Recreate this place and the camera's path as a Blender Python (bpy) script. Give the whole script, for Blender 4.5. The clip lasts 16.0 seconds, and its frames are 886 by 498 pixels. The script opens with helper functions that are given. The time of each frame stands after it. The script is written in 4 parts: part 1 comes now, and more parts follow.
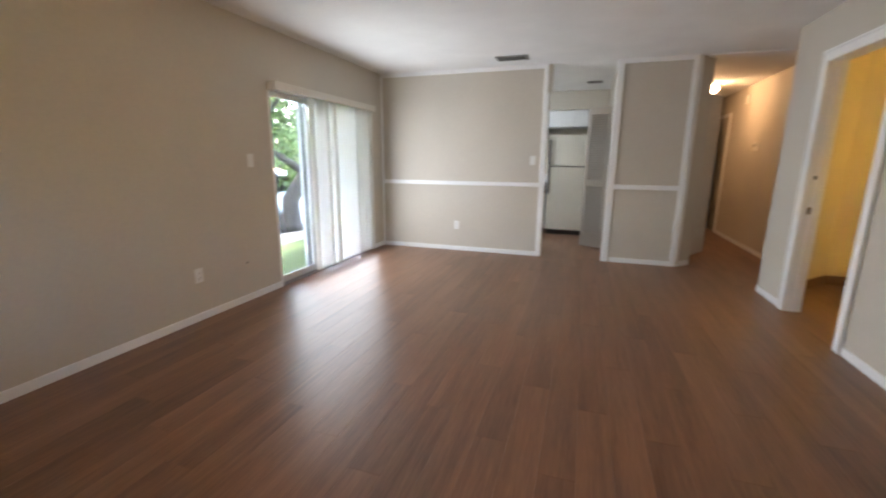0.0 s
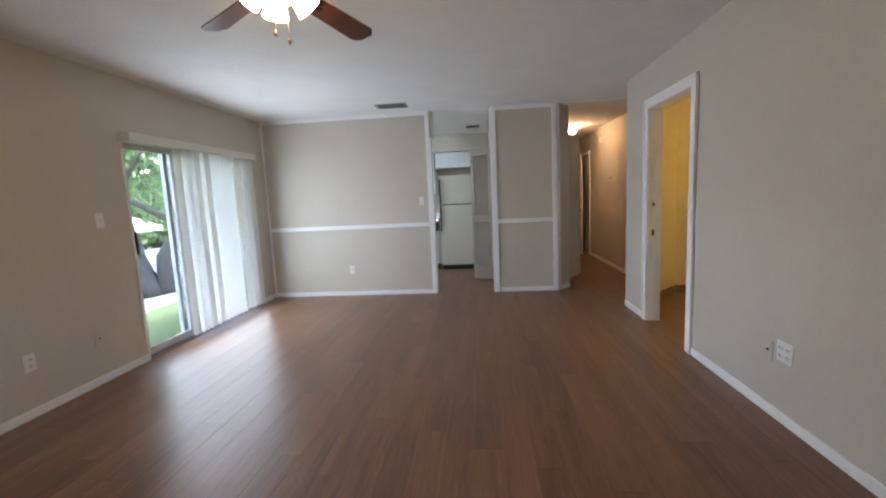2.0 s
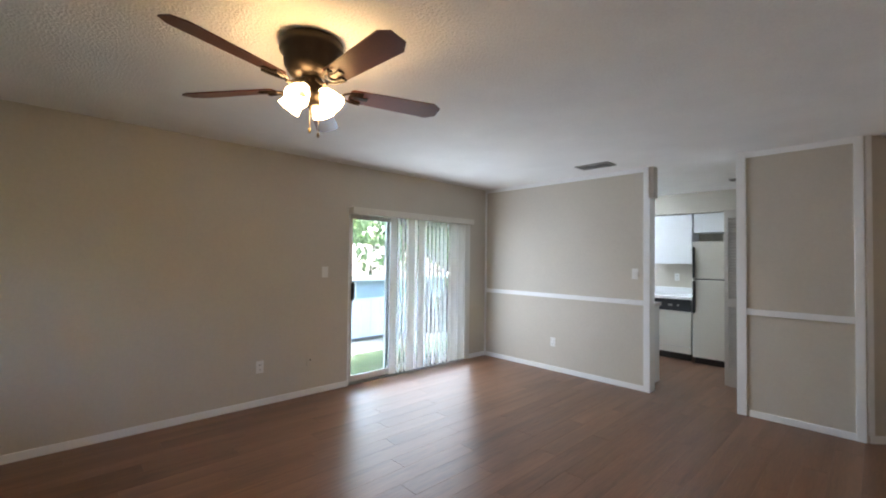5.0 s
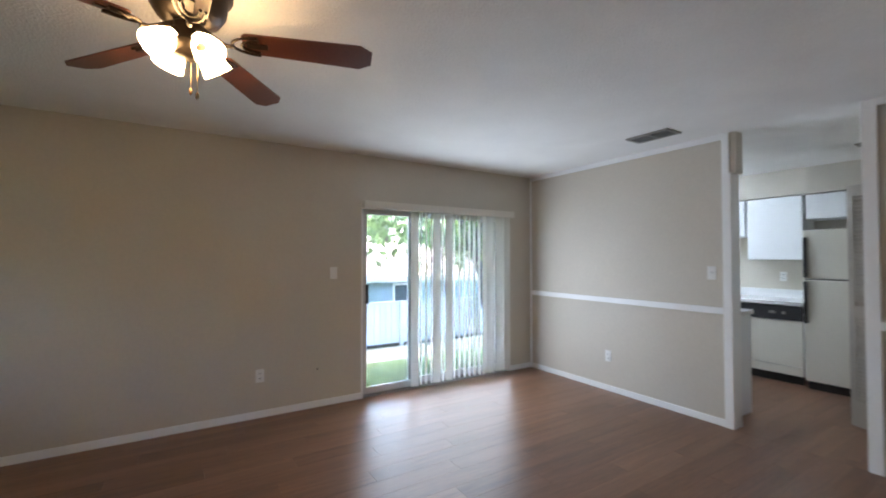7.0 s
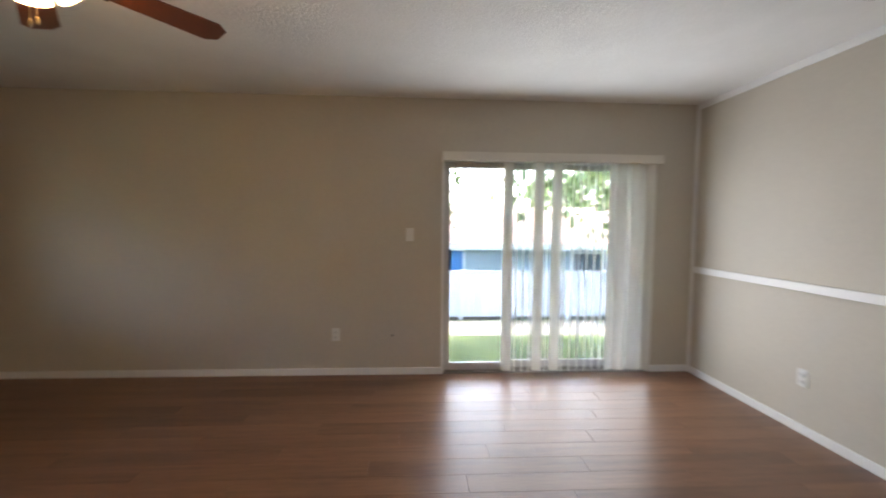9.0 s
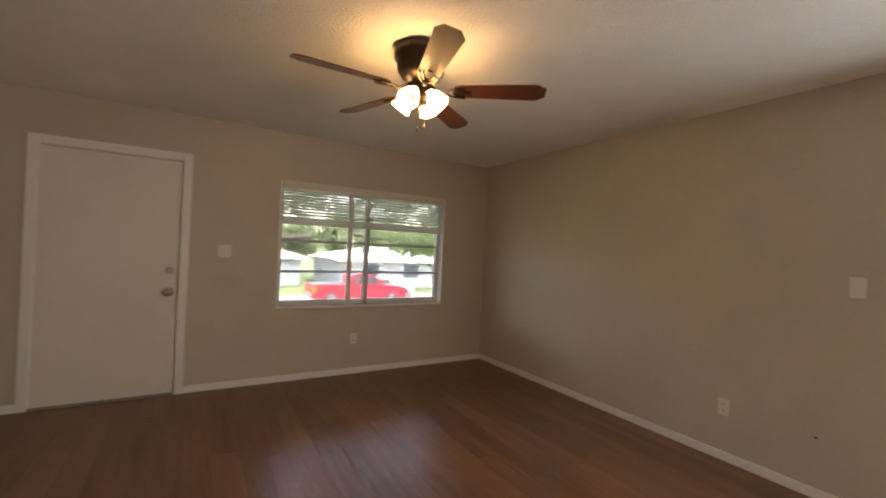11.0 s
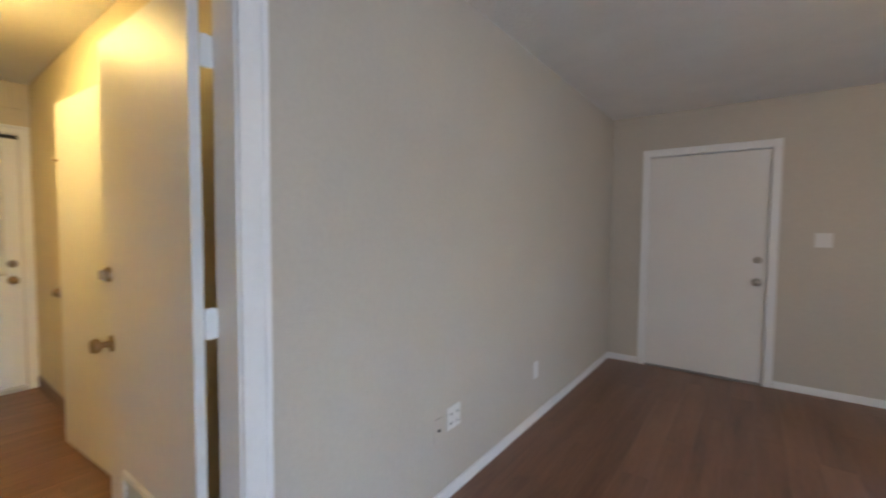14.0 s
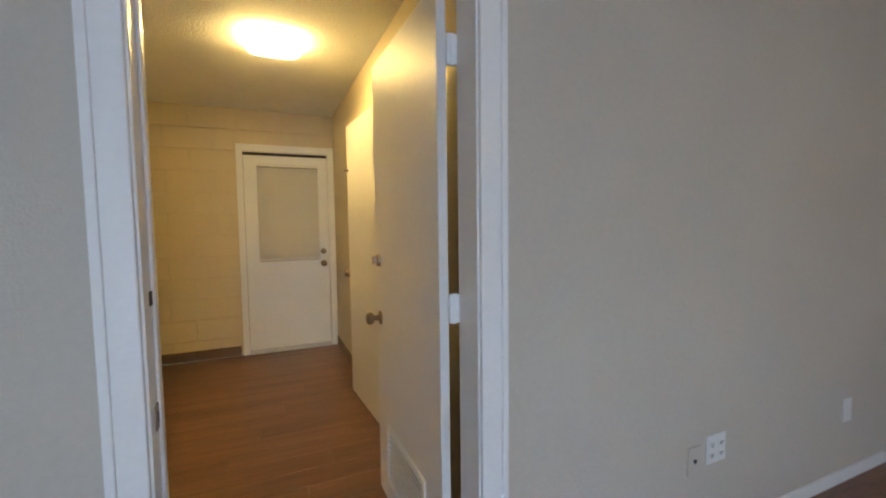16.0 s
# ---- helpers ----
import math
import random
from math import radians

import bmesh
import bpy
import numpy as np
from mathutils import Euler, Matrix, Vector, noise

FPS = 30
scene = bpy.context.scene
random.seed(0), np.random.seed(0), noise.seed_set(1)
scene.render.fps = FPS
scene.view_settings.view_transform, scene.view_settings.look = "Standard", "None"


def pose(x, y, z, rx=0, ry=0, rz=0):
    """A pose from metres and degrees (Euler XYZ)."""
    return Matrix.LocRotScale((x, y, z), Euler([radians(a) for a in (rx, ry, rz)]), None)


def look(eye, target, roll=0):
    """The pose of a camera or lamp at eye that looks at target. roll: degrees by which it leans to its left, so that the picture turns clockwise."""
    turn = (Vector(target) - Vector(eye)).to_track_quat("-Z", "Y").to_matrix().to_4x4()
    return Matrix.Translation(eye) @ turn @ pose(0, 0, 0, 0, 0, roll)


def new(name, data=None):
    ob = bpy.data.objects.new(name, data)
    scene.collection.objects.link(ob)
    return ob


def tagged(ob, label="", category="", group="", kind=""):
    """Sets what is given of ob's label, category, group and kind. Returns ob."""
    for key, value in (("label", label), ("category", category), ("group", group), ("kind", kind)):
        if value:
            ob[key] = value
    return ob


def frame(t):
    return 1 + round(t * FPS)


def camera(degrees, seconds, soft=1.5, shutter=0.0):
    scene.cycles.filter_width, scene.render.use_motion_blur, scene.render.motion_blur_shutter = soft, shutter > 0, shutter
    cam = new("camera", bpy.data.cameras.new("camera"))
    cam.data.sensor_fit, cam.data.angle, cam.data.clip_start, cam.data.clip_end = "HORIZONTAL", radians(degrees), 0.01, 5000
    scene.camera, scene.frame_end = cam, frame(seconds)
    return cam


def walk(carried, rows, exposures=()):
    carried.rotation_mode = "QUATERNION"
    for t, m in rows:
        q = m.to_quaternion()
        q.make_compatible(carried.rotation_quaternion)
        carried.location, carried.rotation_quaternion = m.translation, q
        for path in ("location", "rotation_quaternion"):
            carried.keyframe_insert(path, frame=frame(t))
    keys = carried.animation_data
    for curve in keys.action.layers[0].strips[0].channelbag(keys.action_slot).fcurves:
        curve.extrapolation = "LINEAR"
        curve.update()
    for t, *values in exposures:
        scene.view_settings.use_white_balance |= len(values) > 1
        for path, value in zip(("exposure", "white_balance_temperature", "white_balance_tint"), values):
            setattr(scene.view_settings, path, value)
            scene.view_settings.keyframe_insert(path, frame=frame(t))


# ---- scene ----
cam = camera(93.8, 16.0, 1.9, 0.5)
PATH = [
    (0, (0.263, 0.175, 1.275), (-0.358, 2.029, 0.853), 0.4),
    (0.5, (0.264, 0.175, 1.300), (-0.090, 2.109, 0.936), 0.3),
    (1, (0.294, 0.186, 1.317), (-0.010, 2.137, 0.999), 1.1),
    (1.5, (0.313, 0.214, 1.321), (0.104, 2.183, 1.035), 1.0),
    (2, (0.401, 0.221, 1.312), (0.211, 2.196, 1.064), -2.7),
    (2.5, (0.691, 0.281, 1.323), (0.171, 2.208, 1.182), -2.4),
    (3, (0.890, 0.446, 1.376), (0.249, 2.339, 1.309), -3.7),
    (3.5, (1.091, 0.659, 1.447), (0.212, 2.454, 1.522), -1.0),
    (4, (1.298, 0.785, 1.437), (0.053, 2.349, 1.498), 1.5),
    (4.2, (1.373, 0.841, 1.428), (0.068, 2.355, 1.490), 1.1),
    (6.3, (1.507, 1.606, 1.394), (-0.062, 2.846, 1.400), 1.3),
    (6.5, (1.482, 1.707, 1.391), (-0.101, 2.929, 1.404), 0.9),
    (7, (1.390, 1.973, 1.396), (-0.304, 3.035, 1.441), -0.0),
    (7.5, (1.339, 2.239, 1.354), (-0.469, 3.093, 1.350), -0.1),
    (8, (1.321, 2.598, 1.357), (-0.569, 3.240, 1.231), 0.4),
    (8.5, (1.190, 2.939, 1.343), (-0.733, 3.476, 1.233), 0.7),
    (9, (1.100, 3.296, 1.344), (-0.894, 3.407, 1.227), 0.5),
    (9.5, (0.956, 3.622, 1.293), (-0.957, 3.056, 1.153), 1.1),
    (10, (0.690, 3.786, 1.331), (-0.948, 2.644, 1.208), 1.6),
    (10.2, (0.658, 3.829, 1.345), (-0.839, 2.505, 1.275), 2.1),
    (12.3, (0.608, 4.136, 1.374), (0.329, 2.156, 1.319), 0.1),
    (12.5, (0.613, 4.138, 1.407), (0.525, 2.141, 1.337), 0.2),
    (13, (0.661, 4.156, 1.392), (1.029, 2.191, 1.313), 0.1),
    (13.5, (0.786, 4.155, 1.336), (1.595, 2.328, 1.255), 0.4),
    (14, (0.842, 4.175, 1.329), (2.031, 2.570, 1.230), 0.5),
    (14.5, (0.886, 4.192, 1.321), (2.346, 2.830, 1.204), 0.2),
    (15, (0.897, 4.206, 1.322), (2.533, 3.062, 1.195), -0.3),
    (15.5, (0.914, 4.176, 1.319), (2.672, 3.232, 1.182), -0.6),
    (16, (0.946, 4.142, 1.312), (2.781, 3.357, 1.183), -0.7),
]
EXPOSURES = [(0, 6.35, 6620, 15), (1, 6.20, 6130, 13), (2, 6.15, 6070, 13), (4.2, 6.15, 6170, 13), (7, 5.95, 5980, 13), (8.5, 5.97, 6520, 15), (9.5, 5.77, 7450, 17), (10.2, 5.62, 8660, 22), (12.3, 6.52, 5580, 12), (14, 6.35, 5680, 13), (15, 6.27, 5680, 13), (16, 6.06, 5500, 12)]
walk(cam, [(t, look(eye, target, roll)) for t, eye, target, roll in PATH], EXPOSURES)

# ---- world and sun ----
world = bpy.data.worlds.new("sky")
scene.world = world
world.use_nodes = True
wn = world.node_tree.nodes
sky = wn.new("ShaderNodeTexSky")
sky.sky_type, sky.sun_disc = "NISHITA", False
sky.sun_elevation, sky.sun_rotation = radians(77), radians(290)
sky.air_density, sky.dust_density = 1.0, 4.0
wn["Background"].inputs["Strength"].default_value = 0.15
world.node_tree.links.new(sky.outputs["Color"], wn["Background"].inputs["Color"])
sun_data = bpy.data.lights.new("sun", "SUN")
sun_data.energy, sun_data.angle, sun_data.color = 0.5, radians(2.0), (1.0, 0.95, 0.87)
sun = new("sun", sun_data)
sun.matrix_world = look((-22.5 * 0.94, 22.5 * 0.34, 97.4), (0, 0, 0))


# added area lamp just inside the sliding door, standing in for sky light
sky_fill = new("sliding_door_fill_lamp", bpy.data.lights.new("sliding_door_fill_lamp", "AREA"))
sky_fill.data.shape, sky_fill.data.size, sky_fill.data.size_y = "RECTANGLE", 1.80, 1.76
sky_fill.data.energy, sky_fill.data.color = 0.58, (0.82, 0.92, 1.0)
sky_fill.matrix_world = look((-2.45, 4.445, 0.97), (0, 4.445, 0.97))


# ---- materials ----
def mat(name, color, rough=0.5, metal=0.0, vary=0.08, scale=6.0, bump=0.0, bump_scale=300.0, bump_dist=0.002, spec=0.5, stretch=(1, 1, 1), random=0.0):
    """A surface with two scales of colour change and a fine relief."""
    m = bpy.data.materials.new(name)
    m.use_nodes = True
    nt = m.node_tree
    n, l = nt.nodes, nt.links
    b = n["Principled BSDF"]
    b.inputs["Roughness"].default_value, b.inputs["Metallic"].default_value = rough, metal
    b.inputs["Specular IOR Level"].default_value = spec
    geo = n.new("ShaderNodeNewGeometry")
    mp = n.new("ShaderNodeMapping")
    mp.inputs["Scale"].default_value = stretch
    l.new(geo.outputs["Position"], mp.inputs["Vector"])
    big, fine = n.new("ShaderNodeTexNoise"), n.new("ShaderNodeTexNoise")
    big.inputs["Scale"].default_value, big.inputs["Detail"].default_value = scale * 0.25, 3
    fine.inputs["Scale"].default_value, fine.inputs["Detail"].default_value = scale * 8, 4
    add = n.new("ShaderNodeMath")
    l.new(mp.outputs[0], big.inputs["Vector"])
    l.new(mp.outputs[0], fine.inputs["Vector"])
    l.new(big.outputs["Fac"], add.inputs[0])
    l.new(fine.outputs["Fac"], add.inputs[1])
    rng = n.new("ShaderNodeMapRange")
    rng.inputs["From Min"].default_value, rng.inputs["From Max"].default_value = 0.6, 1.4
    rng.inputs["To Min"].default_value, rng.inputs["To Max"].default_value = 1 - vary, 1 + vary
    l.new(add.outputs[0], rng.inputs["Value"])
    mul = n.new("ShaderNodeVectorMath")
    mul.operation = "SCALE"
    mul.inputs[0].default_value = color
    fac = rng.outputs[0]
    if random:
        info, r2, m2 = n.new("ShaderNodeObjectInfo"), n.new("ShaderNodeMapRange"), n.new("ShaderNodeMath")
        r2.inputs["To Min"].default_value, r2.inputs["To Max"].default_value = 1 - random, 1 + random
        m2.operation = "MULTIPLY"
        l.new(info.outputs["Random"], r2.inputs["Value"])
        l.new(fac, m2.inputs[0])
        l.new(r2.outputs[0], m2.inputs[1])
        fac = m2.outputs[0]
    l.new(fac, mul.inputs["Scale"])
    l.new(mul.outputs[0], b.inputs["Base Color"])
    if bump:
        bn, bp = n.new("ShaderNodeTexNoise"), n.new("ShaderNodeBump")
        bn.inputs["Scale"].default_value, bn.inputs["Detail"].default_value = bump_scale, 3
        bp.inputs["Strength"].default_value, bp.inputs["Distance"].default_value = bump, bump_dist
        l.new(mp.outputs[0], bn.inputs["Vector"])
        l.new(bn.outputs["Fac"], bp.inputs["Height"])
        l.new(bp.outputs[0], b.inputs["Normal"])
    return m


def glow(name, color, strength):
    m = bpy.data.materials.new(name)
    m.use_nodes = True
    b = m.node_tree.nodes["Principled BSDF"]
    b.inputs["Base Color"].default_value = (0.9, 0.85, 0.75, 1)
    b.inputs["Emission Color"].default_value, b.inputs["Emission Strength"].default_value = (*color, 1), strength
    return m


def wood_floor():
    """Brown vinyl planks with long grain; every plank has its own tone."""
    m = bpy.data.materials.new("vinyl_plank")
    m.use_nodes = True
    n, l = m.node_tree.nodes, m.node_tree.links
    b = n["Principled BSDF"]
    b.inputs["Specular IOR Level"].default_value = 0.46
    geo, info, isl = n.new("ShaderNodeNewGeometry"), n.new("ShaderNodeObjectInfo"), n.new("ShaderNodeMath")
    isl.operation = "ADD"
    l.new(info.outputs["Random"], isl.inputs[0])
    l.new(geo.outputs["Random Per Island"], isl.inputs[1])
    off = n.new("ShaderNodeVectorMath")
    off.operation = "MULTIPLY_ADD"
    off.inputs[1].default_value = (37, 91, 0)
    l.new(isl.outputs[0], off.inputs[0])
    l.new(geo.outputs["Position"], off.inputs[2])
    grain_map, cloud_map = n.new("ShaderNodeMapping"), n.new("ShaderNodeMapping")
    grain_map.inputs["Scale"].default_value, cloud_map.inputs["Scale"].default_value = (45, 2.0, 1), (9, 0.8, 1)
    grain, cloud = n.new("ShaderNodeTexNoise"), n.new("ShaderNodeTexNoise")
    grain.inputs["Scale"].default_value, grain.inputs["Detail"].default_value = 1.0, 6
    cloud.inputs["Scale"].default_value, cloud.inputs["Detail"].default_value = 1.0, 3
    for mp, tex in ((grain_map, grain), (cloud_map, cloud)):
        l.new(off.outputs[0], mp.inputs["Vector"])
        l.new(mp.outputs[0], tex.inputs["Vector"])
    pore_map, pore = n.new("ShaderNodeMapping"), n.new("ShaderNodeTexNoise")
    pore_map.inputs["Scale"].default_value = (150, 9, 1)
    pore.inputs["Scale"].default_value, pore.inputs["Detail"].default_value = 1.0, 4
    l.new(off.outputs[0], pore_map.inputs["Vector"])
    l.new(pore_map.outputs[0], pore.inputs["Vector"])
    ramp = n.new("ShaderNodeValToRGB")
    ramp.color_ramp.elements[0].position, ramp.color_ramp.elements[0].color = 0.36, (0.046, 0.019, 0.010, 1)
    ramp.color_ramp.elements[1].position, ramp.color_ramp.elements[1].color = 1.0, (0.29, 0.152, 0.090, 1)
    mix = n.new("ShaderNodeMath")
    mix.operation = "MULTIPLY_ADD"
    mix.inputs[1].default_value = 0.34
    half = n.new("ShaderNodeMath")
    half.operation = "MULTIPLY"
    half.inputs[1].default_value = 0.56
    l.new(cloud.outputs["Fac"], half.inputs[0])
    l.new(grain.outputs["Fac"], mix.inputs[0])
    l.new(half.outputs[0], mix.inputs[2])
    tone = n.new("ShaderNodeMath")
    tone.operation = "MULTIPLY_ADD"
    tone.inputs[1].default_value = 0.13
    l.new(isl.outputs[0], tone.inputs[0])
    l.new(mix.outputs[0], tone.inputs[2])
    fleck = n.new("ShaderNodeMath")
    fleck.operation = "MULTIPLY_ADD"
    fleck.inputs[1].default_value = 0.34
    l.new(pore.outputs["Fac"], fleck.inputs[0])
    l.new(tone.outputs[0], fleck.inputs[2])
    l.new(fleck.outputs[0], ramp.inputs["Fac"])
    l.new(ramp.outputs[0], b.inputs["Base Color"])
    rr = n.new("ShaderNodeMapRange")
    rr.inputs["To Min"].default_value, rr.inputs["To Max"].default_value = 0.27, 0.41
    l.new(grain.outputs["Fac"], rr.inputs["Value"])
    l.new(rr.outputs[0], b.inputs["Roughness"])
    bp = n.new("ShaderNodeBump")
    bp.inputs["Strength"].default_value, bp.inputs["Distance"].default_value = 0.15, 0.0008
    l.new(grain.outputs["Fac"], bp.inputs["Height"])
    l.new(bp.outputs[0], b.inputs["Normal"])
    return m


def glass_mat(name="clear_glass", tint=(0.97, 1, 0.99, 1)):
    m = bpy.data.materials.new(name)
    m.use_nodes = True
    b = m.node_tree.nodes["Principled BSDF"]
    b.inputs["Transmission Weight"].default_value, b.inputs["Roughness"].default_value, b.inputs["IOR"].default_value = 1.0, 0.0, 1.05
    b.inputs["Base Color"].default_value = tint
    return m


WALL = mat("greige_wall_paint", (0.58, 0.537, 0.465), 0.62, vary=0.05, bump=0.6, bump_scale=150, bump_dist=0.003)
UTIL = mat("cream_wall_paint", (0.70, 0.61, 0.42), 0.55, vary=0.03, bump=0.2, bump_scale=120)
CEIL = mat("textured_ceiling_paint", (0.88, 0.875, 0.86), 0.85, vary=0.06, scale=11, bump=0.85, bump_scale=80, bump_dist=0.008)
TRIM = mat("white_trim_paint", (0.88, 0.885, 0.885), 0.35, vary=0.03, bump=0.08, bump_scale=60)
DOORW = mat("off_white_door_paint", (0.80, 0.785, 0.76), 0.45, vary=0.03, bump=0.06, bump_scale=40)
LOUVRE = mat("grey_louvre_paint", (0.50, 0.47, 0.43), 0.5, vary=0.04)
PLASTIC = mat("white_plate_plastic", (0.80, 0.80, 0.78), 0.3, vary=0.02)
BLINDW = mat("dulled_blind_plastic", (0.76, 0.74, 0.70), 0.45, vary=0.04)
SLOT = mat("dark_slot", (0.03, 0.03, 0.03), 0.6)
VANE = mat("ivory_vane_plastic", (0.82, 0.80, 0.75), 0.45, vary=0.03)
ALU = mat("white_aluminium", (0.62, 0.62, 0.61), 0.4, 0.1, vary=0.04)
BRONZE_ALU = mat("dull_aluminium", (0.30, 0.29, 0.28), 0.45, 0.5, vary=0.06)
GLASS = glass_mat()
# tint put into the door glass to dim the overbright view outdoors
DOORGLASS = glass_mat("dimming_door_glass", (0.45, 0.47, 0.47, 1))
SLAT = mat("white_slat_plastic", (0.80, 0.79, 0.75), 0.4, vary=0.02)
for vm, share in ((VANE, 0.45), (SLAT, 0.45)):
    vn, vl = vm.node_tree.nodes, vm.node_tree.links
    tr, mx = vn.new("ShaderNodeBsdfTranslucent"), vn.new("ShaderNodeMixShader")
    tr.inputs["Color"].default_value = (0.90, 0.90, 0.87, 1)
    mx.inputs["Fac"].default_value = share
    vl.new(vn["Principled BSDF"].outputs[0], mx.inputs[1])
    vl.new(tr.outputs[0], mx.inputs[2])
    vl.new(mx.outputs[0], vn["Material Output"].inputs["Surface"])
# half-clear grey sheet, added to cut the daylight through the front window
SCREEN = mat("dimming_screen_mesh", (0.10, 0.10, 0.10), 0.8)
sn, sl = SCREEN.node_tree.nodes, SCREEN.node_tree.links
clear, blend = sn.new("ShaderNodeBsdfTransparent"), sn.new("ShaderNodeMixShader")
blend.inputs["Fac"].default_value = 0.58
sl.new(clear.outputs[0], blend.inputs[1])
sl.new(sn["Principled BSDF"].outputs[0], blend.inputs[2])
sl.new(blend.outputs[0], sn["Material Output"].inputs["Surface"])
IVORY = mat("ivory_paint", (0.74, 0.71, 0.64), 0.45, vary=0.03)
BRONZE = mat("dark_bronze", (0.035, 0.026, 0.020), 0.38, 0.7, vary=0.15)
BLADE = mat("cherry_blade", (0.13, 0.040, 0.022), 0.35, vary=0.25, scale=14)
BRASS = mat("worn_brass", (0.30, 0.22, 0.13), 0.30, 0.9, vary=0.1)
STEEL = mat("satin_nickel", (0.55, 0.53, 0.50), 0.28, 1.0, vary=0.06)
VENT = mat("grey_vent_metal", (0.30, 0.29, 0.27), 0.5, 0.3, vary=0.08)
CAB = mat("white_cabinet", (0.82, 0.84, 0.86), 0.35, vary=0.03)
COUNTER = mat("white_laminate", (0.82, 0.83, 0.84), 0.25, vary=0.03, scale=20)
FRIDGE = mat("almond_enamel", (0.72, 0.70, 0.62), 0.3, vary=0.03, bump=0.15, bump_scale=400)
BLACKP = mat("black_plastic", (0.02, 0.02, 0.022), 0.3, vary=0.1)
COVE = mat("brown_vinyl_base", (0.20, 0.12, 0.08), 0.5, vary=0.1)
FLOOR = wood_floor()
SUB = mat("underlay", (0.05, 0.035, 0.03), 0.8)
SHADE = glow("lit_frosted_glass", (1.0, 0.62, 0.25), 0.59)
HALLGLOBE = glow("lit_hall_globe", (1.0, 0.60, 0.30), 1.7)
UTILGLOBE = glow("lit_square_glass", (1.0, 0.66, 0.19), 0.60)
KITCHENGLOW = glow("lit_white_diffuser", (0.78, 0.91, 1.0), 0.58)
GRASS = mat("grass_ground", (0.046, 0.078, 0.018), 0.9, vary=0.55, scale=5, bump=0.6, bump_scale=40, bump_dist=0.03)
SAND = mat("pale_sand", (0.26, 0.245, 0.215), 0.95, vary=0.2, scale=5, bump=0.5, bump_scale=50, bump_dist=0.02)
ASPHALT = mat("asphalt", (0.09, 0.09, 0.09), 0.9, vary=0.2)
FENCE = mat("grey_white_fence_board", (0.62, 0.64, 0.66), 0.6, vary=0.08, random=0.06)
BLUEWALL = mat("pale_blue_siding", (0.32, 0.40, 0.46), 0.7, vary=0.06)
ROOF = mat("pinkish_shingle", (0.22, 0.165, 0.15), 0.9, vary=0.2, scale=8, bump=0.5, bump_scale=30, bump_dist=0.02)
BLUEPANE = mat("blue_shutter", (0.05, 0.20, 0.48), 0.4)
STUCCO = mat("white_stucco", (0.42, 0.41, 0.39), 0.85, vary=0.06)
BRICKRED = mat("red_brown_brick", (0.32, 0.17, 0.12), 0.85, vary=0.15)
BARK = mat("grey_bark", (0.11, 0.096, 0.085), 0.95, vary=0.3, scale=5, bump=1.0, bump_scale=18, bump_dist=0.04)
LEAF = mat("green_leaf", (0.080, 0.118, 0.048), 0.6, vary=0.4, scale=2)
LEAF2 = mat("bright_leaf", (0.115, 0.165, 0.070), 0.6, vary=0.4, scale=2)
for vm, share, tint in ((LEAF, 0.4, (0.15, 0.22, 0.09, 1)), (LEAF2, 0.4, (0.20, 0.29, 0.12, 1))):
    vn, vl = vm.node_tree.nodes, vm.node_tree.links
    tr, mx = vn.new("ShaderNodeBsdfTranslucent"), vn.new("ShaderNodeMixShader")
    tr.inputs["Color"].default_value, mx.inputs["Fac"].default_value = tint, share
    vl.new(vn["Principled BSDF"].outputs[0], mx.inputs[1])
    vl.new(tr.outputs[0], mx.inputs[2])
    vl.new(mx.outputs[0], vn["Material Output"].inputs["Surface"])
REDCAR = mat("red_car_paint", (0.48, 0.035, 0.05), 0.22, vary=0.04)
WHITECAR = mat("white_car_paint", (0.80, 0.80, 0.80), 0.22, vary=0.02)
CARGLASS = mat("dark_car_glass", (0.06, 0.08, 0.09), 0.08)
RUBBER = mat("tyre_rubber", (0.02, 0.02, 0.02), 0.8)
LAMP_AMBER = mat("amber_lens", (0.75, 0.35, 0.06), 0.25)


# ---- mesh helpers ----
def box(bm, x0, x1, y0, y1, z0, z1, m=None):
    g = bmesh.ops.create_cube(bm, size=1.0)["verts"]
    t = Matrix.Translation(((x0 + x1) / 2, (y0 + y1) / 2, (z0 + z1) / 2)) @ Matrix.Diagonal((x1 - x0, y1 - y0, z1 - z0, 1))
    bmesh.ops.transform(bm, matrix=(m @ t) if m else t, verts=g)
    return g


def cyl(bm, r0, r1, depth, m, seg=20):
    g = bmesh.ops.create_cone(bm, cap_ends=True, segments=seg, radius1=r0, radius2=r1, depth=depth)["verts"]
    bmesh.ops.transform(bm, matrix=m, verts=g)
    return g


def lathe(bm, profile, seg=28, m=None):
    rings = []
    for r, z in profile:
        rings.append([bm.verts.new((r * math.cos(2 * math.pi * i / seg), r * math.sin(2 * math.pi * i / seg), z)) for i in range(seg)])
    for a, b in zip(rings, rings[1:]):
        for i in range(seg):
            bm.faces.new((a[i], a[(i + 1) % seg], b[(i + 1) % seg], b[i]))
    if m:
        bmesh.ops.transform(bm, matrix=m, verts=[v for ring in rings for v in ring])
    return rings


def prism(bm, poly, z0, z1):
    lo, hi = [bm.verts.new((x, y, z0)) for x, y in poly], [bm.verts.new((x, y, z1)) for x, y in poly]
    bm.faces.new(lo[::-1])
    bm.faces.new(hi)
    for i in range(len(poly)):
        j = (i + 1) % len(poly)
        bm.faces.new((lo[i], lo[j], hi[j], hi[i]))


